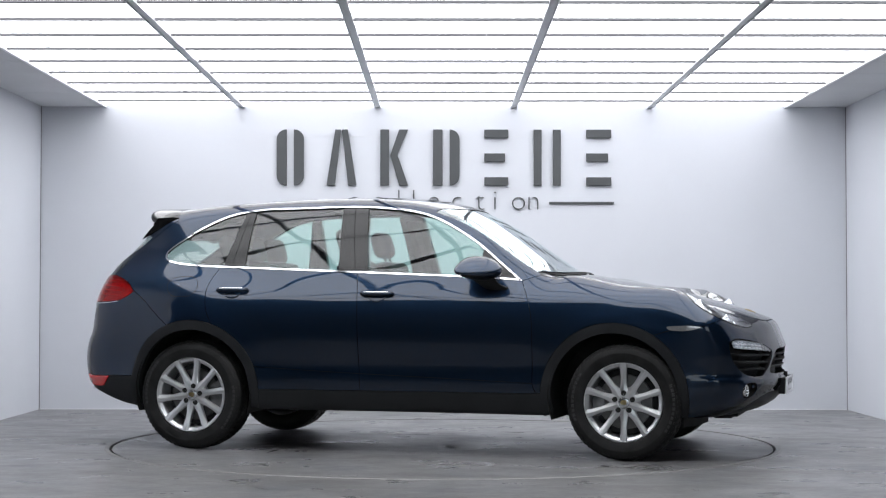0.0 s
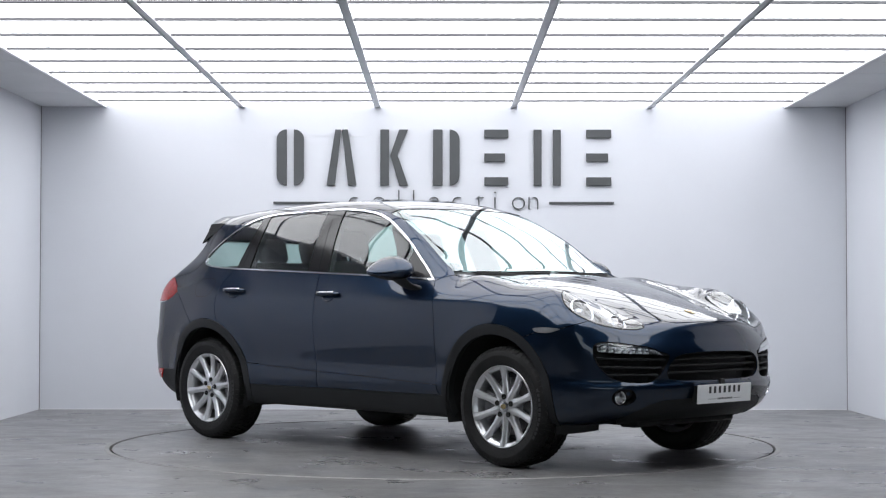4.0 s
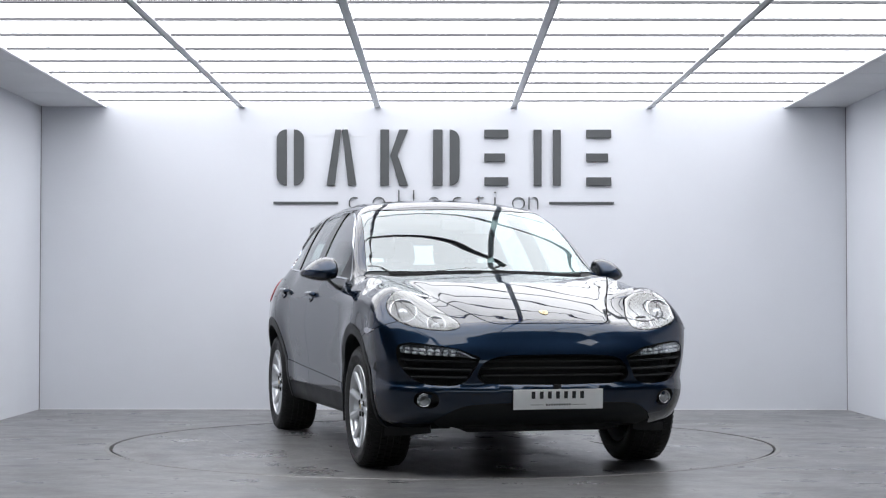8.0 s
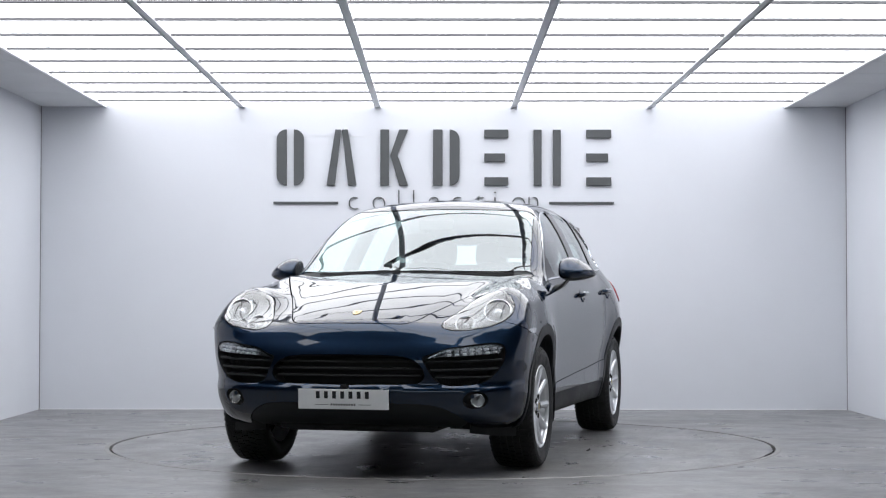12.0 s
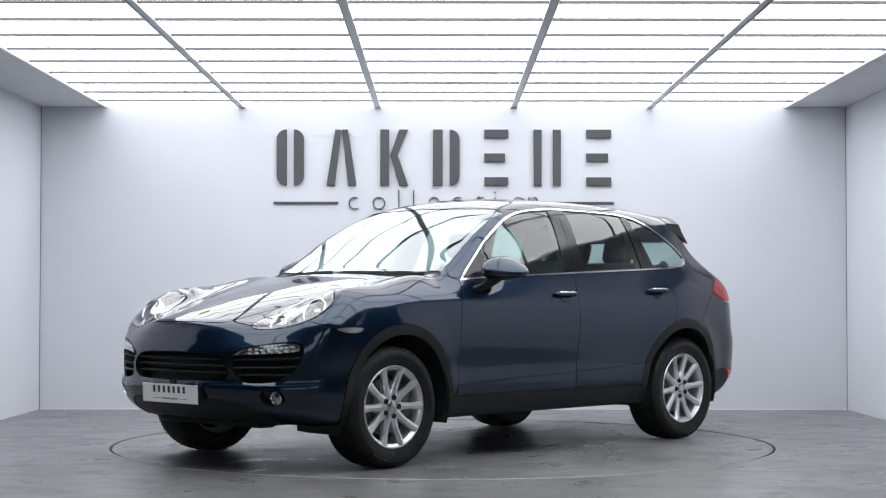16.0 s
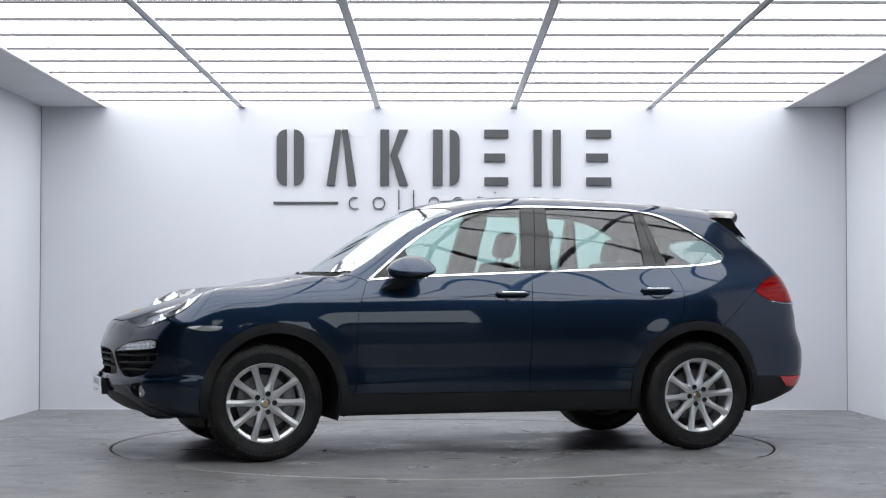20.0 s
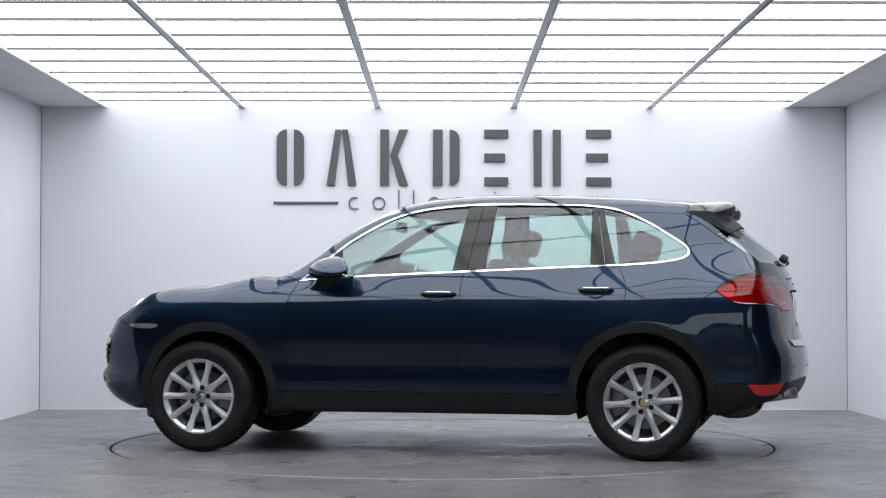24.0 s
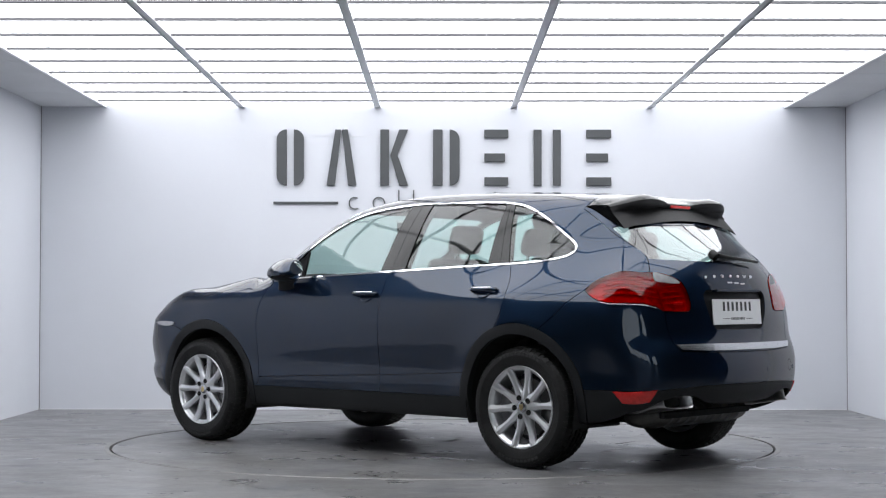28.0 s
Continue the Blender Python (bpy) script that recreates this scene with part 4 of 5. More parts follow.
for c in (AF, AR):
    for s in (1, -1):
        b = well(c)
        b.transform(Matrix.Diagonal((1, s, 1, 1)))
        part("wheel_well", b, UNDER, car, "matt black wheel arch liner")
part("floor_pan", box_bm(-.94, .92, -.82, .82, .268, .30), UNDER, car)
part("front_undertray", box_bm(.92, 2.10, -.47, .47, .255, .29, .01), UNDER, car)
part("rear_undertray", box_bm(-2.15, -.94, -.47, .47, .30, .34, .01), UNDER, car)
part("front_lip", box_bm(1.94, 2.06, -.44, .44, .242, .29, .012, 2), DARK, car, "black plastic lip under the front bumper")
for s in (1, -1):
    b, prev = bmesh.new(), None
    for x, y, z in ((1.93, .62, .232), (1.90, .70, .222), (1.86, .78, .216), (1.81, .86, .212)):
        sec = [b.verts.new((x + dx, s * (y + dy), zz)) for dx, dy, zz in ((0, 0, z), (.004, 0, .30), (-.022, -.012, .30), (-.018, -.012, z))]
        if prev:
            for k in range(4):
                b.faces.new((prev[k], prev[(k + 1) % 4], sec[(k + 1) % 4], sec[k]))
        else:
            b.faces.new(sec)
        prev = sec
    b.faces.new(prev)
    bmesh.ops.recalc_face_normals(b, faces=b.faces[:])
    part("air_deflector", b, DARK, car, "black flap in front of the wheel")
part("bulkhead", box_bm(.90, .94, -.80, .80, .29, 1.06), UNDER, car)
part("nose_core", box_bm(1.90, 2.02, -.62, .62, .32, .84, .02), UNDER, car, "black structure behind the grille")
part("tail_core", box_bm(-2.20, -1.86, -.66, .66, .47, .90, .02), UNDER, car)
for s in (1, -1):
    part("inner_wing", box_bm(.94, 1.95, s * .455 - .01, s * .455 + .01, .28, .92), UNDER, car)
panel("cabin_wall", join(edge("side", (.89, .32), (.89, 1.08)), edge("side", (.89, 1.08), (.4, 1.112), (-.3, 1.142), (-1.29, 1.178), (-1.8, 1.19)), edge("side", (-1.8, 1.19), (-1.8, .89)),
      edge("side", (-1.8, .89), (-.94, .89)), edge("side", (-.94, .89), (-.93, .32)), edge("side", (-.93, .32), (.89, .32))), "side", LINER, car, off=-.055, gap=0, lip=0, step=.06)
panel("headliner", join(screen_top, roof_side, roof_rear, edge("top", (-1.78, 0), (.300, 0))), "top", LINER, car, "whole", off=-.035, gap=.004, lip=0, step=.06)
part("dashboard", box_bm(.50, .93, -.74, .74, .72, 1.075, .06, 3), DARK, car, "dark dashboard under the windscreen")
part("instrument_hood", box_bm(.42, .66, -.56, -.22, 1.0, 1.115, .04, 3), DARK, car)
part("centre_console", box_bm(-.55, .52, -.13, .13, .30, .72, .04, 3), DARK, car)
part("parcel_shelf", box_bm(-2.02, -1.36, -.62, .62, 1.115, 1.14, .01), LINER, car, "dark load cover behind the rear seat")
part("cargo_wall", box_bm(-1.42, -1.36, -.66, .66, .35, 1.12), LINER, car)


def seat(x, y, wide, name="front_seat"):
    tilt = Matrix.Translation((x, y, .62)) @ Matrix.Rotation(radians(-17), 4, "Y")
    base = part(name, box_bm(x - .05, x + .50, y - wide / 2, y + wide / 2, .52, .68, .055, 3), LEATHER, car, "dark leather seat", True)
    b = box_bm(-.07, .07, -wide / 2, wide / 2, .02, .66, .05, 3, None)
    b.transform(tilt)
    part("backrest", b, LEATHER, base, smooth=True)
    return base, tilt


def headrest(base, tilt, y, z=.70, w=.27):
    b = box_bm(-.055, .05, y - w / 2, y + w / 2, z, z + .19, .05, 3)
    b.transform(tilt)
    part("headrest", b, LEATHER, base, smooth=True)
    for s in (-1, 1):
        b = bmesh.new()
        add_box(b, -.008, .008, y + s * .06 - .007, y + s * .06 + .007, z - .07, z + .02, tilt)
        part("headrest_post", b, SATIN, base)


for y in (.37, -.37):
    headrest(*seat(-.30, y, .52), 0)
bench = seat(-1.16, 0, 1.30, "rear_bench")
for y in (.40, 0, -.40):
    headrest(*bench, y, .66, .25)
ringp = [(.19 * math.cos(a), .19 * math.sin(a)) for a in np.linspace(0, 2 * math.pi, 32, endpoint=False)]
sw = Matrix.Translation((.33, -.37, 1.02)) @ Matrix.Rotation(radians(-24), 4, "Y")
steer = part("steering_wheel", tube_bm([sw @ Vector((0, a, b)) for a, b in ringp], .016, 8, True), LEATHER, car, "black leather steering wheel", True)
for k in (0, 120, 240):
    part("spoke", tube_bm([sw @ Vector((0, 0, 0)), sw @ Vector((0, .185 * math.cos(radians(k - 90)), .185 * math.sin(radians(k - 90))))], .016, 6), DARK, steer)
part("inner_mirror", box_bm(.30, .33, -.12, .12, 1.455, 1.53, .012, 2), DARK, car, "dark interior mirror behind the windscreen")

# ---- wheels: one set of meshes, four wheels ----
TYRE_R, WHEEL_Z = .3615, .361
tyre_bm = lathe_bm([(.240, .110), (.250, .121), (.262, .124), (.285, .131), (.300, .1335), (.303, .1345), (.306, .1335), (.322, .132), (.338, .125), (.350, .112), (.355, .100), (.3555, .05), (.3555, -.05), (.355, -.100), (.350, -.112),
                    (.330, -.128), (.300, -.1325), (.262, -.124), (.246, -.112)], 72)
tread_bm = bmesh.new()
for row, (y0, y1, n, skew) in enumerate(((.098, .062, 58, .0), (.054, .022, 54, .25), (.014, -.014, 54, 0), (-.022, -.054, 54, -.25), (-.062, -.098, 58, 0))):
    for i in range(n):
        a = 2 * math.pi * (i + .37 * row) / n
        h = math.pi / n * (.82 if row not in (0, 4) else .72)
        vs = []
        for r in (.3535, TYRE_R):
            for y, da in ((y0, -h), (y0, h), (y1, h), (y1, -h)):
                rr = r - (.006 if abs(y) > .09 and r > .36 else 0)
                aa = a + da + skew * (y - y0) * 2
                vs.append(tread_bm.verts.new((rr * math.cos(aa), y, rr * math.sin(aa))))
        for f in ((0, 1, 2, 3), (7, 6, 5, 4), (0, 4, 5, 1), (1, 5, 6, 2), (2, 6, 7, 3), (3, 7, 4, 0)):
            tread_bm.faces.new([vs[k] for k in f])
for i in range(64):
    a = 2 * math.pi * i / 64
    h = math.pi / 64 * .55
    for s in (1, -1):
        vs = []
        for r, y in ((.3345, .127), (.3535, .1065)):
            for da in (-h, h):
                for up in (0, .0035):
                    vs.append(tread_bm.verts.new(((r + up * .5) * math.cos(a + da), s * (y + up), (r + up * .5) * math.sin(a + da))))
        for f in ((1, 3, 7, 5), (0, 1, 5, 4), (2, 3, 7, 6), (0, 2, 3, 1), (4, 5, 7, 6)):
            tread_bm.faces.new([vs[k] for k in f])
bmesh.ops.recalc_face_normals(tread_bm, faces=tread_bm.faces[:])
rim_bm = lathe_bm([(.251, .114), (.2525, .1195), (.250, .1225), (.246, .1215), (.243, .114), (.238, .108), (.228, .104), (.224, .098), (.222, .06), (.216, .02), (.214, -.06), (.232, -.105), (.250, -.114)], 72)
hub_bm = lathe_bm([(.0, .094), (.030, .094), (.034, .097), (.048, .097), (.064, .092), (.082, .083), (.093, .066), (.096, .02)], 40)
spoke_bm = bmesh.new()
prev = None
for r, w, y, t in ((.045, .060, .098, .05), (.078, .060, .096, .045), (.096, .052, .096, .043), (.125, .042, .097, .04), (.165, .041, .102, .036), (.205, .046, .109, .03), (.236, .052, .116, .024), (.249, .054, .119, .02)):
    sec = [spoke_bm.verts.new((r, yy, ww)) for yy, ww in ((y - .002, -w * .40), (y + .004, 0), (y - .002, w * .40), (y - .011, w * .5), (y - t, w * .42), (y - t, -w * .42), (y - .011, -w * .5))]
    if prev:
        for i in range(7):
            spoke_bm.faces.new((prev[i], prev[(i + 1) % 7], sec[(i + 1) % 7], sec[i]))
    prev = sec
bmesh.ops.recalc_face_normals(spoke_bm, faces=spoke_bm.faces[:])


def keep_mesh(name, bm, material, smooth=True, angle=40):
    me = bpy.data.meshes.new(name)
    bmesh.ops.recalc_face_normals(bm, faces=bm.faces[:])
    bm.to_mesh(me)
    bm.free()
    me.materials.append(material)
    if smooth:
        me.shade_smooth()
        me.set_sharp_from_angle(angle=radians(angle))
    return me


mark_bm = bmesh.new()
for turn in (70, 250):
    for k in range(11):
        a = radians(turn + k * 5.2)
        add_box(mark_bm, -.008, .008, 0, .0022, -.010, .010, Matrix.Rotation(-a, 4, "Y") @ Matrix.Translation((.315, .1325, 0)))
shield_pts = [(-.011, .013), (0, .016), (.011, .013), (.0115, 0), (.008, -.010), (0, -.0165), (-.008, -.010), (-.0115, 0)]
MESH = dict(tyre=keep_mesh("tyre", tyre_bm, RUBBER), tread=keep_mesh("tread", tread_bm, RUBBER, False), wheel=keep_mesh("wheel", rim_bm, ALLOY, True, 50), hub=keep_mesh("hub", hub_bm, ALLOY), spoke=keep_mesh("spoke", spoke_bm, ALLOY, True, 15),
            # near-black discs stand in for the shaded depth of the bolt holes
            lug=keep_mesh("lug_hole_shade", lathe_bm([(.0, .1015), (.010, .1015), (.0140, .1030), (.0165, .1030), (.0170, .07)], 16, Matrix.Translation((.058, 0, 0))), GAP),
            cap=keep_mesh("centre_cap", lathe_bm([(.0, .1080), (.022, .1075), (.032, .104), (.034, .096)], 32), SATIN),
            marks=keep_mesh("sidewall_mark", mark_bm, MARKS, False),
            shield=keep_mesh("cap_shield", prism_bm([(a * 1.25, b * 1.25) for a, b in shield_pts], .002), GOLD, False),
            disc=keep_mesh("brake_disc", lathe_bm([(.06, .040), (.075, .045), (.085, .034), (.168, .034), (.170, .030), (.170, .008), (.08, .008)], 48), DISC),
            back=keep_mesh("dust_shield", lathe_bm([(.0, -.012), (.205, -.012), (.212, -.03)], 40), ALLOY_DARK),
            caliper=keep_mesh("caliper", prism_bm([((.205 if i < 9 else .125) * math.cos(a), (.205 if i < 9 else .125) * math.sin(a)) for i, a in enumerate(list(np.linspace(-.5, .5, 9)) + list(np.linspace(.5, -.5, 9)))], .062, .008), CALIPER))
for key in ("wheel", "spoke"):
    MESH[key].transform(Matrix.Diagonal((.972, 1, .972, 1)))
MESH["shield"].transform(Matrix.Translation((0, .1072, 0)))
MESH["caliper"].transform(Matrix.Translation((0, -.004, 0)))
for x, s, phase, cal in ((1.4475, 1, 180, 180), (-1.4475, 1, 5, 0), (1.4475, -1, -90, 0), (-1.4475, -1, -100, 180)):
    place = Matrix.Translation((x, s * .814, WHEEL_Z)) @ (Matrix.Rotation(math.pi, 4, "Z") if s < 0 else Matrix.Identity(4))
    w = part("wheel", MESH["wheel"], None, car, "silver ten-spoke alloy wheel with black tyre")
    w.matrix_local = place
    for n, k in (("tyre", 1), ("tread", 1), ("sidewall_mark", 1), ("hub", 1), ("centre_cap", 1), ("cap_shield", 1), ("spoke", 10), ("lug_hole_shade", 5), ("brake_disc", 1), ("dust_shield", 1), ("caliper", 1)):
        me = MESH[{"sidewall_mark": "marks", "centre_cap": "cap", "cap_shield": "shield", "lug_hole_shade": "lug", "brake_disc": "disc", "dust_shield": "back"}.get(n, n)]
        for i in range(k):
            ob = part(n, me, None, w)
            if n == "sidewall_mark":
                tagged(ob, "raised grey sidewall marks", kind="stuff")
            ob.matrix_local = Matrix.Rotation(radians(cal if n == "caliper" else phase + i * 360 / k), 4, "Y") if n not in ("tyre", "tread") else Matrix.Rotation(radians(x * 40), 4, "Y")

# ---- head lamps, intakes, grille ----
lens = join(lamp_up, lamp_low)
heads = panel("headlight", [lens], "nose", CLEAR, car, label="clear headlight with two round projectors", off=.002, gap=.003, lip=0, step=.028)
panel("bezel", [lens], "nose", LAMP_DARK, heads, off=-.052, gap=.004, lip=-.052, step=.03)
panel("seal", [lens, to3d("nose", shrink(to2d("nose", lens), .011))], "nose", GLOSS_BLACK, heads, off=.001, gap=.001, lip=.01, step=.02)
for i, s in enumerate((1, -1)):
    for (px, py, pz), r, name in (((1.935, .760, .945), .078, "projector"), ((2.085, .628, .878), .055, "projector")):
        on_lens = to3d("nose", to2d("nose", np.array([[px, py, pz]])))
        nl = Vector(normals_of(on_lens)[0])
        face = (nl * .75 + Vector((.5, 0, 0))).normalized()
        c = Vector(on_lens[0]) - nl * (r * .30 + .012)
        face.y, c.y = s * face.y, s * c.y
        aim = Matrix.Translation(c) @ face.to_track_quat("Y", "Z").to_matrix().to_4x4()
        b = lathe_bm([(r * .50, -.022), (r * .62, -.016), (r * .78, -.004), (r * .90, .010)], 36, aim)
        o = part(name, b, LAMP_DARK, heads[i], "grey projector bowl", True)
        b = lathe_bm([(r * .90, .010), (r * .94, .018), (r * .99, .019), (r * 1.03, .012), (r * 1.03, -.03)], 36, aim)
        tagged(part("projector_ring", b, LAMP_BACK, heads[i], smooth=True), "bright projector ring")
        b = lathe_bm([(r * .50, -.022), (r * .55, -.010), (r * .50, -.004)], 36, aim)
        part("lens_collar", b, LAMP_BACK, heads[i], smooth=True)
        b = lathe_bm([(.0, .012), (r * .22, .009), (r * .40, -.002), (r * .52, -.020)], 28, aim)
        tagged(part("bulb_lens", b, MARKER, heads[i], smooth=True), "domed clear lens")
    b = bmesh.new()
    for k in range(4):
        add_box(b, 1.76 + k * .022, 1.775 + k * .022, s * .775 - .02, s * .775 + .02, .985 - k * .006, .995 - k * .006)
    part("reflector_rib", b, LAMP_BACK, heads[i])

drl = edge("nose", (2.101, .839, .734), (2.109, .838, .702), (2.138, .807, .693), (2.240, .626, .681), (2.278, .530, .676), (2.303, .453, .668), (2.291, .482, .686), (2.258, .546, .717), (2.219, .627, .731), (2.169, .725, .742), (2.121, .808, .747), closed=True)
intakes = panel("side_intake", [intake], "nose", DARK, car, label="black front air intake with slats", off=-.062, gap=0, lip=-.06, step=.04)
drls = panel("running_light", [drl], "nose", CLEAR, intakes, label="clear daytime running light strip", off=.002, gap=.001, lip=.01, step=.03)
panel("running_light_back", [drl], "nose", SATIN, intakes, off=-.022, gap=.002, lip=-.018, step=.03)


def along(pts, k=24, off=0.0):
    """Points on the front surface through the given places, moved off it along its normal."""
    c = to2d("nose", np.array(pts, float))
    q = spline(c, .02) if len(c) > 2 else c[0] + (c[1] - c[0]) * np.linspace(0, 1, k)[:, None]
    p = to3d("nose", q)
    return p + normals_of(p) * off


def blade(p, h, d, s=1):
    """A slat along the points: h high, d deep."""
    b = bmesh.new()
    n, prev = normals_of(p), None
    for i in range(len(p)):
        c, v = Vector(p[i] * [1, s, 1]), Vector(n[i] * [1, s, 1])
        sec = [b.verts.new(c + Vector((0, 0, h / 2))), b.verts.new(c + Vector((0, 0, h * .2)) + v * .004), b.verts.new(c - Vector((0, 0, h / 2))), b.verts.new(c - v * d - Vector((0, 0, h * .35))), b.verts.new(c - v * d + Vector((0, 0, h * .5)))]
        if prev:
            for k in range(5):
                b.faces.new((prev[k], prev[(k + 1) % 5], sec[(k + 1) % 5], sec[k]))
        prev = sec
    bmesh.ops.recalc_face_normals(b, faces=b.faces[:])
    return b


for i, s in enumerate((1, -1)):
    for k in range(14):
        c = along([(2.128, .805, .706 + (k % 2) * .022), (2.255, .575, .690 + (k % 2) * .020)], 7, -.010)[k // 2]
        part("led", box_bm(c[0] - .008, c[0] + .008, s * c[1] - .011, s * c[1] + .011, c[2] - .006, c[2] + .006, .003), LED, drls[i])
    for z0, z1, ya, yb in ((.660, .650, .838, .452), (.610, .600, .822, .476), (.566, .556, .782, .505)):
        part("slat", blade(along([(2.095, ya, z0), (2.22, (ya + yb) / 2 + .02, (z0 + z1) / 2), (2.295, yb, z1)], off=-.014), .012, .03, s), BLACK_TRIM, intakes[i])
    b = bmesh.new()
    for y in np.linspace(.49, .80, 30):
        z0 = .535 + max(0, (abs(y - .64) - .10)) * .2
        p = to3d("nose", to2d("nose", np.array([[2.2, y, z] for z in (z0, .60, .68)])))
        p = p - normals_of(p) * .045
        for a, c in zip(p[:-1], p[1:]):
            add_box(b, -.0015, .0015, -.0015, .0015, 0, float(np.linalg.norm(c - a)), Matrix.Translation(a * [1, s, 1]) @ Vector((c - a) * [1, s, 1]).to_track_quat("Z", "Y").to_matrix().to_4x4())
    part("mesh", b, BLACK_TRIM, intakes[i])
grille = panel("grille", join(grille_low, grille_up, edge("nose", (2.365, 0, .694), (2.361, 0, .527))), "nose", DARK, car, "whole", "black centre grille with slats", off=-.075, gap=0, lip=-.07, step=.04)
for z, w in ((.652, .40), (.610, .435), (.568, .42)):
    p = along([(2.3, w, z), (2.35, .2, z), (2.36, 0, z), (2.35, -.2, z), (2.3, -w, z)], off=-.020)
    part("slat", blade(p, .012, .035), DARK, grille)
for y in (-.30, -.18, -.06, .06, .18, .30):
    part("strut", box_bm(2.20, 2.255, y - .004, y + .004, .54, .685), DARK, grille)
fogs = panel("fog_pocket", [fog_hole], "nose", DARK, car, label="black pocket with round fog light", off=-.040, gap=0, lip=-.038, step=.03)
for i, s in enumerate((1, -1)):
    aim = Matrix.Translation((2.174, s * .718, .436)) @ Matrix.Rotation(radians(s * 12), 4, "Z") @ Matrix.Rotation(-math.pi / 2, 4, "Z")
    part("fog_ring", lathe_bm([(.030, -.01), (.034, .004), (.037, .006), (.039, .0), (.039, -.02)], 32, aim), LAMP_BACK, fogs[i], smooth=True)
    part("fog_lens", lathe_bm([(.0, .006), (.018, .003), (.030, -.006)], 28, aim), MARKER, fogs[i], smooth=True)
mark = edge("side", (1.925, .826), (1.86, .834), (1.78, .834), (1.720, .826), (1.735, .811), (1.79, .803), (1.86, .807), closed=True)
markers = panel("side_marker", [mark], "side", MARKER, car, label="clear side repeater lamp", off=.007, gap=0, lip=.01, step=.02)
n0 = normals_of(np.array([to_space("top", (2.128, 0))]))[0]
e0 = Vector(to_space("top", (2.128, 0)))
b = prism_bm([(-y * 2.1, x * 2.1) for x, y in shield_pts], .004, .001, axis="z")
b.transform(Matrix.Translation(e0) @ Matrix(((n0[2], 0, n0[0], 0), (0, 1, 0, 0), (-n0[0], 0, n0[2], 0), (0, 0, 0, 1))))
part("emblem", b, GOLD, hood, "small gold shield-shaped badge")
b = box_bm(-.006, .006, -.009, .009, .0042, .0052)
b.transform(Matrix.Translation(e0) @ Matrix(((n0[2], 0, n0[0], 0), (0, 1, 0, 0), (-n0[0], 0, n0[2], 0), (0, 0, 0, 1))))
part("emblem_inlay", b, BADGE_RED, hood)


# ---- plates ----
def plate(name, x, zc, h, s, lean):
    m = Matrix.Translation((x, 0, zc)) @ Matrix.Rotation(radians(lean), 4, "Y")
    b = box_bm(-.004, .004, -.262, .262, -h / 2, h / 2, .002)
    b.transform(m)
    ob = part(name, b, PLATE, car, "pale plate with dark bars of a dealer mark")
    b = box_bm(-.016, -.004 if s > 0 else -.016, -.256, .256, -h / 2 + .004, h / 2 - .004)
    b.transform(m)
    k = h / .111
    bars = [(-.170 + i * .0475, -.170 + i * .0475 + .022, .004 * k, .044 * k) for i in range(7)] + [(-.175, -.10, -.031 * k, -.0285 * k), (.075, .15, -.031 * k, -.0285 * k)]
    bars += [(-.085 + i * .015, -.085 + i * .015 + .009, -.035 * k, -.024 * k) for i in range(10)]
    for y0, y1, z0, z1 in bars:
        q = box_bm(s * .0042 - .0006, s * .0042 + .0006, min(s * y0, s * y1) + s * .012, max(s * y0, s * y1) + s * .012, z0, z1)
        q.transform(m)
        part("bar", q, INK, ob)
    b.free()
    return ob


plate("front_plate", 2.378, .443, .111, 1, 3)
part("plate_holder", box_bm(2.33, 2.373, -.255, .255, .392, .494, .004), DARK, car)
# added dark block that hides a bright speck at the bumper's centre seam
part("seam_speck_cover", box_bm(2.34, 2.3668, -.022, .022, .488, .526, .002), DARK, car)
plate("rear_plate", -2.352, .923, .150, -1, 4)
panel("plate_recess", join(recess[0], recess[1], recess[2], edge("tail", (-2.35, 0, .82), (-2.35, 0, 1.056))), "tail", BLACK_TRIM, tailgate, "whole", off=-.028, gap=0, lip=-.026, step=.05)
part("plate_light_bar", box_bm(-2.366, -2.325, -.235, .235, 1.040, 1.058, .006), PAINT, tailgate)
panel("chrome_strip", join(edge("tail", (-2.326, .613, .738), (-2.37, .35, .738), (-2.40, 0, .737)), edge("tail", (-2.40, 0, .737), (-2.41, 0, .700)), edge("tail", (-2.41, 0, .700), (-2.385, .35, .700), (-2.349, .578, .706)),
      edge("tail", (-2.349, .578, .706), (-2.326, .613, .738))), "tail", SATIN, tailgate, "whole", "satin metal strip along the tailgate foot", off=.009, gap=0, lip=.012, step=.03)


def rear_point(y, z, off):
    p = to3d("tail", to2d("tail", np.array([[-2.36, y, z]])))
    return Vector((p + normals_of(p) * off)[0])


for k in range(7):
    c = rear_point(.290 - k * .083, 1.146, .002)
    part("badge_bar", box_bm(c.x - .003, c.x + .003, c.y - .015, c.y + .015, c.z - .008, c.z + .008, .003), SATIN, tailgate)
for k in range(3):
    c = rear_point(.068 - k * .070, 1.103 - .004 * k, .002)
    part("badge_bar", box_bm(c.x - .003, c.x + .003, c.y - .026, c.y + .026, c.z - .005, c.z + .005, .002), SATIN, tailgate)

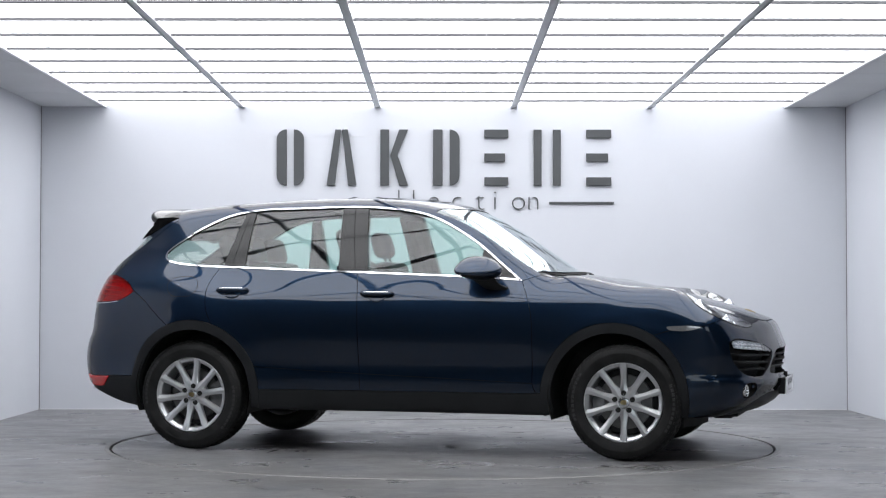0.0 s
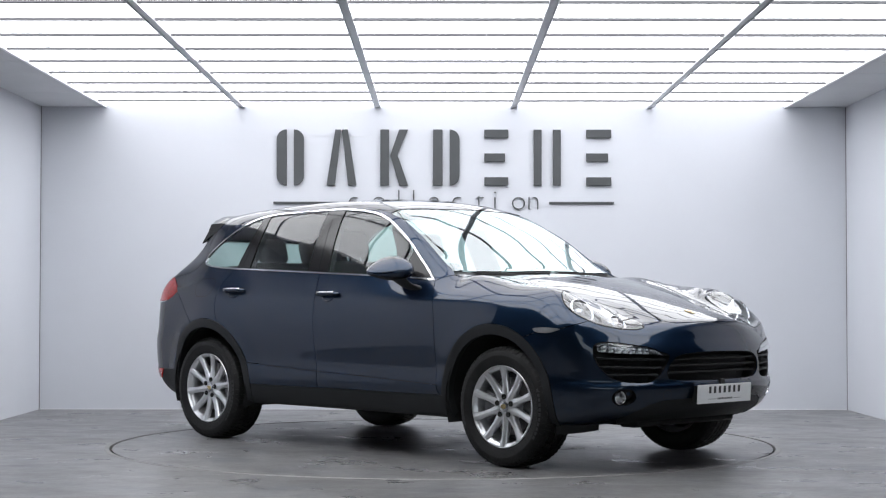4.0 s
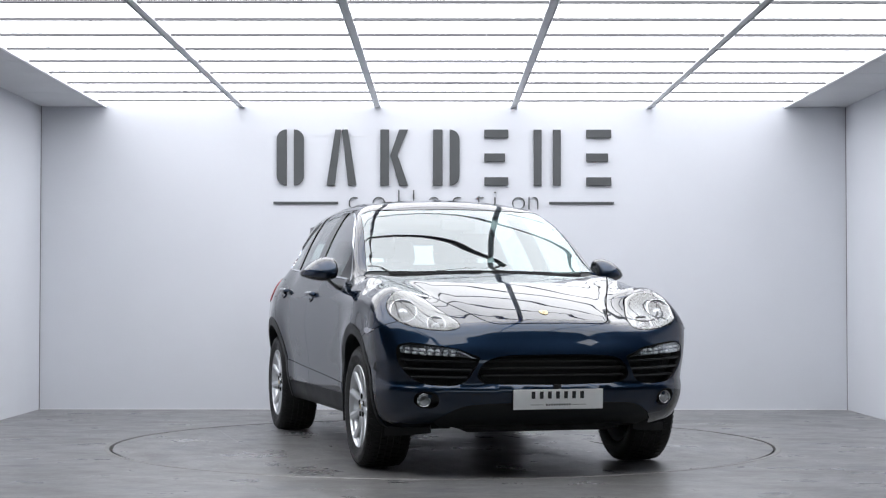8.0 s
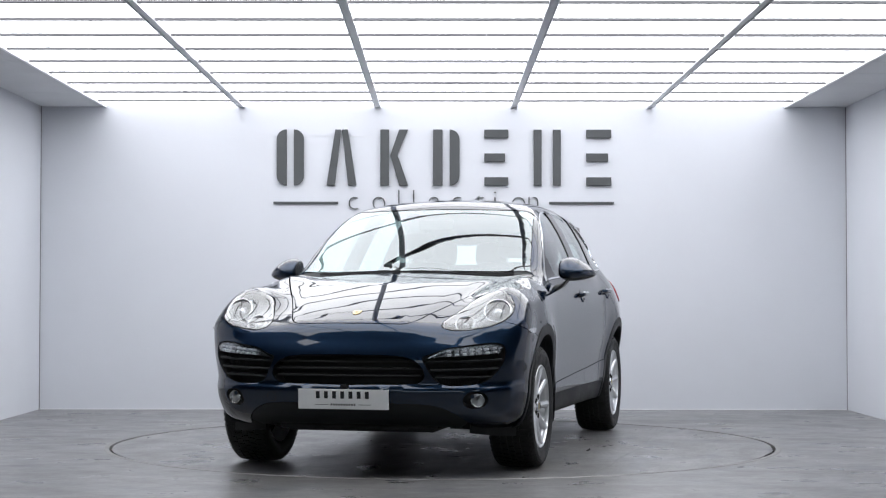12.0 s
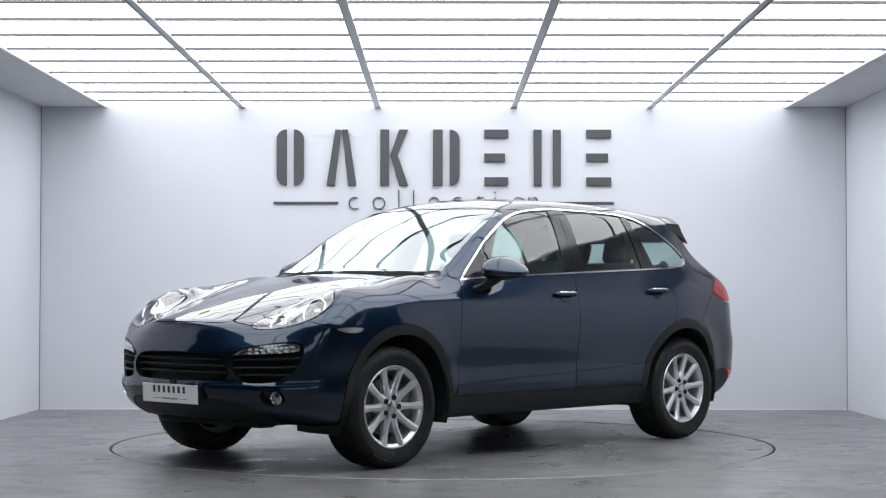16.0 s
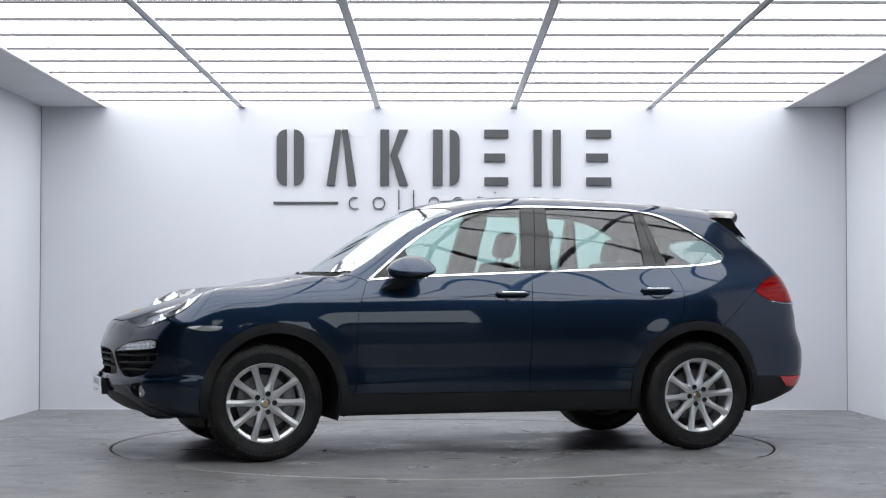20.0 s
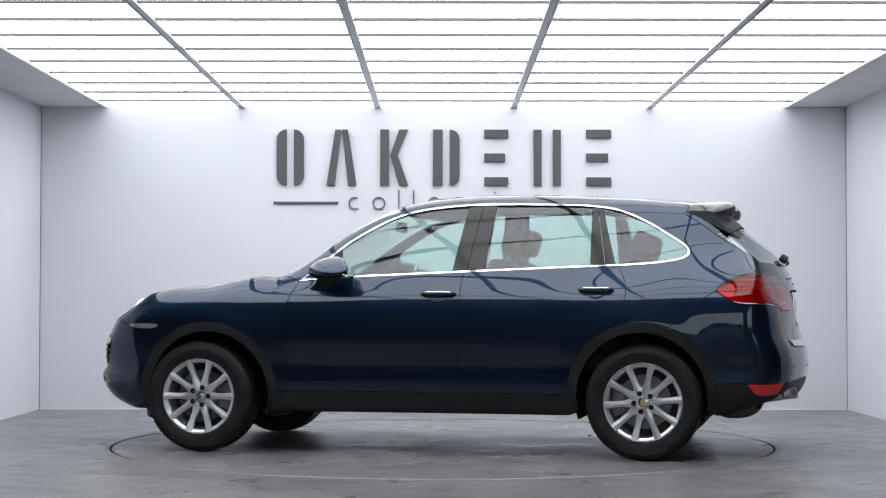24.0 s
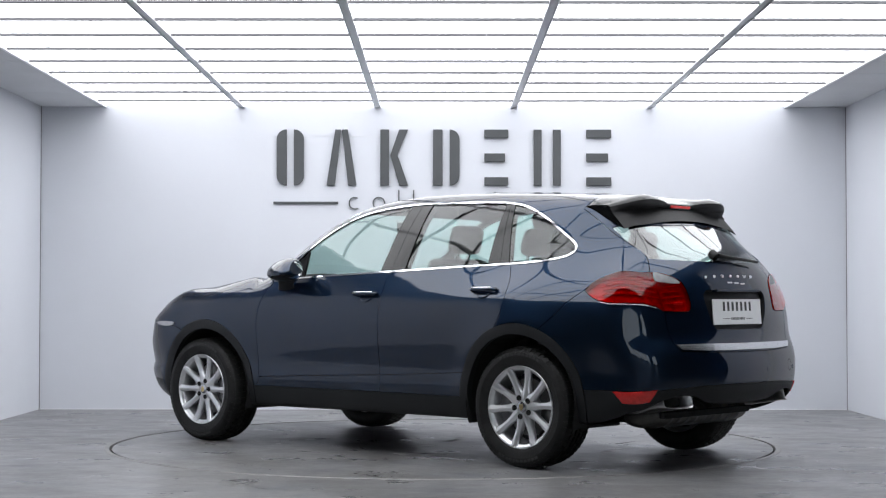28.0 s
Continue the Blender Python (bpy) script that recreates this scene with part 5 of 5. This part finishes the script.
# ---- tail lamps and rear fittings ----
outer, inner = join(tail_up, tail_low, tail_split), join(tail_in, tail_split)
tails = panel("tail_light", [outer], "tail", RED_LENS, car, label="red tail light", off=.006, gap=.002, lip=.02, step=.028)
tails2 = panel("hatch_light", [inner], "tail", RED_LENS, car, label="red tail light on the tailgate", off=.006, gap=.002, lip=.02, step=.028)
for obs, loop in ((tails, outer), (tails2, inner)):
    panel("reflector", [loop], "tail", LAMP_RED, obs, off=-.030, gap=.002, lip=-.03, step=.03)
for i, s in enumerate((1, -1)):
    for z, ya, yb in ((1.120, .80, .685), (1.088, .845, .685), (1.056, .87, .685), (1.024, .875, .685)):
        p = to3d("tail", to2d("tail", np.array([[-2.0 - .3 * k, ya + (yb - ya) * k, z] for k in np.linspace(0, 1, 10)])))
        p = p - normals_of(p) * .016
        part("light_rib", blade(p, .010, .012, s), RED_SOLID, tails[i])
    for z in (1.08, 1.045, 1.01, .975):
        p = to3d("tail", to2d("tail", np.array([[-2.27, y, z] for y in np.linspace(.635, .485, 8)])))
        p = p - normals_of(p) * .014
        part("light_rib", blade(p, .008, .012, s), RED_SOLID, tails2[i])
    p = to3d("tail", to2d("tail", np.array([[-2.29, y, z] for y, z in ((.565, .975), (.495, .972))])))
    part("reverse_lens", blade(p + normals_of(p) * -.006, .016, .01, s), LED, tails2[i])
wedge = edge("tail", (-2.19, .640, 1.146), (-2.216, .591, 1.138), (-2.25, .522, 1.114), (-2.272, .490, 1.088), (-2.235, .60, 1.090), (-2.205, .645, 1.098), closed=True)
panel("indicator_lens", [wedge], "tail", CALIPER, tails2, label="pale clear indicator window", off=.007, gap=0, lip=.004, step=.02)
p = to3d("tail", to2d("tail", np.array([(-1.998, .894, .980), (-2.062, .884, .970), (-2.131, .859, .968), (-2.19, .80, .964), (-2.226, .759, .960), (-2.254, .704, .948)])))
p = p + normals_of(p) * .004
for i, s in enumerate((1, -1)):
    part("bright_strip", tube_bm([(q[0], s * q[1], q[2]) for q in p], .0032, 8), SATIN, tails[i], "thin bright strip under the lamp", True)
panel("rear_reflector", join(edge("tail", (-2.075, .872, .476), (-2.297, .748, .487)), edge("tail", (-2.297, .748, .487), (-2.255, .767, .419)), edge("tail", (-2.255, .767, .419), (-2.20, .81, .408), (-2.128, .847, .410)),
      edge("tail", (-2.128, .847, .410), (-2.075, .872, .476))), "tail", RED_SOLID, car, label="red reflector in the rear bumper", off=.005, gap=0, lip=.012, step=.025)


def tailpipe(s):
    b = bmesh.new()
    loops = []
    for x, k, zc in ((-1.98, .50, .345), (-2.10, .72, .362), (-2.20, .92, .392), (-2.285, 1.0, .410), (-2.322, 1.0, .413), (-2.325, .97, .413), (-2.322, .90, .413), (-2.22, .86, .405)):
        lp = []
        for a in np.linspace(0, 2 * math.pi, 28, endpoint=False):
            c, q = math.cos(a), math.sin(a)
            w = math.copysign(abs(c) ** .36, c)
            lp.append(b.verts.new((x + (.018 * q + .047 * w if x < -2.15 else 0), s * (.582 + .080 * k * w), zc + .037 * k * math.copysign(abs(q) ** .36, q))))
        loops.append(lp)
    for l0, l1_ in zip(loops[:-1], loops[1:]):
        for i in range(28):
            b.faces.new((l0[i], l0[(i + 1) % 28], l1_[(i + 1) % 28], l1_[i]))
    bmesh.ops.recalc_face_normals(b, faces=b.faces[:])
    ob = part("tailpipe", b, PIPE, car, "polished oval tailpipe", True)
    b = bmesh.new()
    vs = [b.verts.new((-2.25 + .04 * math.cos(a), s * (.582 + .066 * math.copysign(abs(math.cos(a)) ** .36, math.cos(a))), .408 + .030 * math.copysign(abs(math.sin(a)) ** .36, math.sin(a)))) for a in np.linspace(0, 2 * math.pi, 28, endpoint=False)]
    b.faces.new(vs)
    part("pipe_inside", b, GAP, ob)


for s in (1, -1):
    tailpipe(s)
b = lathe_bm([(.0, -.50), (.07, -.50), (.10, -.46), (.105, 0), (.10, .46), (.07, .50), (.0, .50)], 28, Matrix.Translation((-1.98, 0, .315)) @ Matrix.Diagonal((1.5, 1, .75, 1)))
part("muffler", b, mat("muffler_steel", (.14, .135, .13), .5, .7, vary=.35, scale=14, bump=.15), car, "dull steel silencer under the tail", True)

for k in range(9):
    part("silencer_rib", lathe_bm([(.104, -.006), (.110, 0), (.104, .006)], 24, Matrix.Translation((-1.98, -.36 + .09 * k, .315)) @ Matrix.Diagonal((1.5, 1, .75, 1))), CALIPER, car)

# roof spoiler: a wing over the rear window, with a deep black rear face
top_b, low_b, fins = bmesh.new(), bmesh.new(), []
pt, pl = None, None
spoiler_x = curve((0, -1.950), (.12, -1.952), (.19, -1.966), (.27, -1.983), (.40, -1.986), (.50, -1.948), (.60, -1.858), soft=5)
spoiler_z = curve((0, 1.580), (.12, 1.581), (.21, 1.594), (.34, 1.600), (.45, 1.590), (.60, 1.548), soft=5)
for y in np.linspace(-.598, .598, 61):
    ay = abs(y)
    root = np.array(to_space("top", (-1.70 - .045 * (1 - (ay / .6) ** 2), y)))
    # skin rows hug the hatch: black drawn for underside shade and the glass band
    skin = to3d("tail", to2d("tail", np.array([[-1.90, y, 1.535], [-1.93, y, 1.495], [-1.96, y, 1.455], [-1.98, y, 1.425]])))
    skin = skin + normals_of(skin) * np.array([.016, .014, .012, .010])[:, None]
    xr, zr, z0 = float(spoiler_x(ay)), float(spoiler_z(ay)), root[2] + .003
    horn = math.exp(-((ay - .36) / .14) ** 2)
    deep = .034 + .026 * horn
    L, crest = root[0] - xr, zr + .004 + .020 * horn
    t = [top_b.verts.new(q) for q in ((root[0] + .012, y, z0 - .006), (root[0] - .2 * L, y, z0 + (crest - z0) * .15 + .001), (root[0] - .6 * L, y, z0 + (crest - z0) * .7), (xr + .045, y, crest), (xr + .012, y, zr + .004 + .006 * horn), (xr, y, zr - .006))]
    l = [low_b.verts.new(q) for q in ((xr, y, zr - .006), (xr - .001, y, zr - deep * .5), (min(xr + .008, skin[0][0] - .004), y, zr - deep), *[(p[0], y, p[2]) for p in skin])]
    if pt:
        for a, c in ((pt, t), (pl, l)):
            for k in range(len(a) - 1):
                (top_b if a is pt else low_b).faces.new((a[k], a[k + 1], c[k + 1], c[k]))
    if ay > .597:
        fins.append([tuple(v.co) for v in t] + [tuple(v.co) for v in l[1:]])
    pt, pl = t, l
for b in (top_b, low_b):
    bmesh.ops.recalc_face_normals(b, faces=b.faces[:])
spoiler = part("rear_spoiler", top_b, GLOSS_BLACK, car, "gloss black roof spoiler with two raised ends", True)
part("spoiler_underside_shade", low_b, DARK, spoiler, "matt black spoiler underside with a black skirt for its shade and the glass band", True)
for loop in fins:
    b = bmesh.new()
    s = 1 if loop[0][1] > 0 else -1
    o = [b.verts.new((q[0], q[1] + s * .008, q[2])) for q in loop]
    i_ = [b.verts.new((q[0], q[1] - s * .004, q[2])) for q in loop]
    b.faces.new(o)
    for k in range(len(o)):
        b.faces.new((o[k], o[(k + 1) % len(o)], i_[(k + 1) % len(o)], i_[k]))
    bmesh.ops.recalc_face_normals(b, faces=b.faces[:])
    part("end_fin", b, GLOSS_BLACK, spoiler, "gloss black spoiler end")
part("brake_light", box_bm(-1.956, -1.94, -.105, .105, 1.548, 1.567, .004), RED_SOLID, spoiler, "slim red high brake light")
wiper = part("rear_wiper", tube_bm([(-2.285, .15, 1.262), (-2.298, .05, 1.250), (-2.308, -.12, 1.236), (-2.292, -.33, 1.224)], [.016, .013, .010, .007], 8), DARK, car, "black rear wiper arm", True)
part("wiper_hub", lathe_bm([(.0, .02), (.024, .018), (.028, 0), (.028, -.03)], 20, Matrix.Translation((-2.280, .15, 1.262)) @ Matrix.Rotation(radians(55), 4, "Y") @ Matrix.Rotation(math.pi / 2, 4, "X")), DARK, wiper, smooth=True)

# ---- mirrors, handles, wipers, flap ----
for s in (1, -1):
    b = bmesh.new()
    bmesh.ops.create_uvsphere(b, u_segments=40, v_segments=26, radius=1)
    for v in b.verts:
        x, y, z = v.co
        u = (max(y, -.72) + .72) / 1.72
        tall = 1.10 - .55 * u**1.6
        px = max(x * (.165 if x > 0 else .115), -.092 + .02 * z)
        v.co = (.535 + px - .07 * u * u, s * (.893 + .217 * u), 1.188 + z * (.083 if z > 0 else .070) * tall - .030 * u * u - .012 * x)
    low = b.copy()
    bmesh.ops.bisect_plane(b, geom=b.verts[:] + b.edges[:] + b.faces[:], plane_co=(.5, 0, 1.146), plane_no=(-.10, 0, -1), clear_outer=True)
    bmesh.ops.bisect_plane(low, geom=low.verts[:] + low.edges[:] + low.faces[:], plane_co=(.5, 0, 1.1435), plane_no=(.10, 0, 1), clear_outer=True)
    for q in (b, low):
        bmesh.ops.recalc_face_normals(q, faces=q.faces[:])
    mir = part("wing_mirror", b, PAINT, car, "navy wing mirror on black foot", True)
    part("mirror_base", low, BLACK_TRIM, mir, "black lower mirror shell", True)
    b, prev = bmesh.new(), None
    for cx, cy, cz, rx, rz in ((.640, .845, 1.060, .085, .034), (.625, .885, 1.068, .075, .032), (.595, .915, 1.090, .068, .034), (.565, .940, 1.120, .075, .040), (.550, .965, 1.150, .085, .050)):
        sec = [b.verts.new((cx + rx * math.cos(a) + .3 * rz * math.sin(a), s * (cy + .5 * rz * math.sin(a)), cz - .012 * math.cos(a) + rz * math.sin(a) * .8)) for a in np.linspace(0, 2 * math.pi, 20, endpoint=False)]
        if prev:
            for k in range(20):
                b.faces.new((prev[k], prev[(k + 1) % 20], sec[(k + 1) % 20], sec[k]))
        else:
            b.faces.new(sec)
        prev = sec
    b.faces.new(prev)
    bmesh.ops.recalc_face_normals(b, faces=b.faces[:])
    part("mirror_foot", b, BLACK_TRIM, mir, smooth=True)
    b = lathe_bm([(.0, .0), (.85, .0), (.95, -.04), (.97, -.10)], 32, Matrix.Translation((.441, s * .985, 1.185)) @ Matrix.Diagonal((.05, .082, .060, 1)) @ Matrix.Rotation(math.pi / 2, 4, "Z"))
    part("mirror_glass", b, CHROME, mir, "mirror glass", True)

for doors, x0, x1, z in ((front_doors, -.262, -.045, 1.030), (rear_doors, -1.264, -1.050, 1.056)):
    for i, s in enumerate((1, -1)):
        p = to3d("side", np.array([[x, z] for x in np.linspace(x0, x1, 9)])) + np.array([0, .030, 0])
        b = tube_bm([(q[0], s * (q[1] - (.024 if k in (0, 8) else 0)), q[2]) for k, q in enumerate(p)], [.010, .013, .0135, .0135, .0135, .0135, .0135, .013, .010], 12)
        h = part("handle", b, PAINT, doors[i], "painted door handle with bright edge", True)
        b = tube_bm([(q[0], s * (q[1] + .003), q[2] + .009) for q in p[1:-1]], .0075, 8)
        part("handle_trim", b, SATIN, h, smooth=True)
        xm = (x0 + x1) / 2
        q2 = to3d("side", np.array([(xm + .058 * math.cos(a), z - .012 + .040 * math.sin(a)) for a in np.linspace(0, 2 * math.pi, 24, endpoint=False)]))
        sm = sheet([q2], "side", off=.0012, gap=0, lip=0, step=.02)
        part("handle_cup", sheet_mesh("handle_cup", sm, PAINT, s), None, h)
        q3 = to3d("side", np.array([(xm + .056 * math.cos(a), z - .012 + .038 * math.sin(a)) for a in np.linspace(radians(198), radians(342), 13)])) + np.array([0, .002, 0])
        part("cup_lip", tube_bm([(q[0], s * q[1], q[2]) for q in q3], [.002, .004, .005, .006, .0065, .007, .007, .007, .0065, .006, .005, .004, .002], 8), PAINT, h, smooth=True)
        if x0 > -1:
            part("lock_mark", box_bm(x0 + .03, x0 + .042, s * p[4][1] + s * .008 - .002, s * p[4][1] + s * .008 + .002, z - .004, z + .004), GAP, h)
for ya, yb, xo in ((-.62, -.05, 0), (.02, .66, .01)):
    p = [(float(x), y, float(top_line(x) - crown(x) * y * y) + .004) for y in np.linspace(ya, yb, 14) for x in [1.045 + xo - .20 * (y / .8) ** 2]]
    w = part("wiper", tube_bm(p, .006, 6), DARK, car, "black windscreen wiper", True)
    p = [(q[0] - .028 + .002 * k, q[1], q[2] + .010) for k, q in enumerate(p)]
    part("blade", tube_bm(p, .005, 6), DARK, w)
flap = edge("side", (-1.637, 1.071), (-1.629, 1.118), (-1.590, 1.140), (-1.520, 1.145), (-1.455, 1.140), (-1.420, 1.110), (-1.412, 1.06), (-1.45, 1.018), (-1.52, 1.011), (-1.590, 1.016), closed=True)
panel("fuel_flap", [flap, to3d("side", shrink(to2d("side", flap), .0035))], "side", GAP, car, "right", "fuel flap outline in the quarter panel", off=.0006, gap=0, lip=0, step=.02)

cover = np.array([[2.285, .44, .452]])
c2 = to2d("nose", cover)[0]
ring_out = to3d("nose", np.array([(c2[0] + .026 * math.cos(a), c2[1] + .026 * math.sin(a)) for a in np.linspace(0, 2 * math.pi, 28, endpoint=False)]))
panel("tow_cover", [ring_out, to3d("nose", shrink(to2d("nose", ring_out), .002))], "nose", GAP, car, "right", "round tow eye cover outline", off=.0006, gap=0, lip=0, step=.02)
c2 = to2d("tail", np.array([[-2.33, .55, .60]]))[0]
ring_out = to3d("tail", np.array([(c2[0] + .024 * math.cos(a), c2[1] + .030 * math.sin(a)) for a in np.linspace(0, 2 * math.pi, 28, endpoint=False)]))
panel("tow_cover", [ring_out, to3d("tail", shrink(to2d("tail", ring_out), .002))], "tail", GAP, car, "right", "round tow eye cover outline", off=.0006, gap=0, lip=0, step=.02)
for chart, pts in (("nose", ((2.30, .36, .462), (2.17, .66, .47))), ("tail", ((-2.41, .22, .58), (-2.33, .62, .585)))):
    for q in pts:
        c2 = to2d(chart, np.array([q]))[0]
        dot = to3d(chart, np.array([(c2[0] + .010 * math.cos(a), c2[1] + .010 * math.sin(a)) for a in np.linspace(0, 2 * math.pi, 16, endpoint=False)]))
        panel("parking_sensor", [dot], chart, PAINT, car, label="flush round parking sensor", off=.0016, gap=0, lip=.004, step=.02)

# ---- movement: the turntable and the car on it turn together ----
def motions():
    turn = []
    for i in range(57):
        t = i * .5
        turn.append((t, Matrix.Rotation(radians(-16.224 - 7.3497 * t + .1177 * math.sin(2 * math.pi * t / 28)), 4, "Z")))
    walk(table, turn)
    walk(car, [(t, m @ Matrix.Translation((-.0306, .0309, 0))) for t, m in turn])


motions()
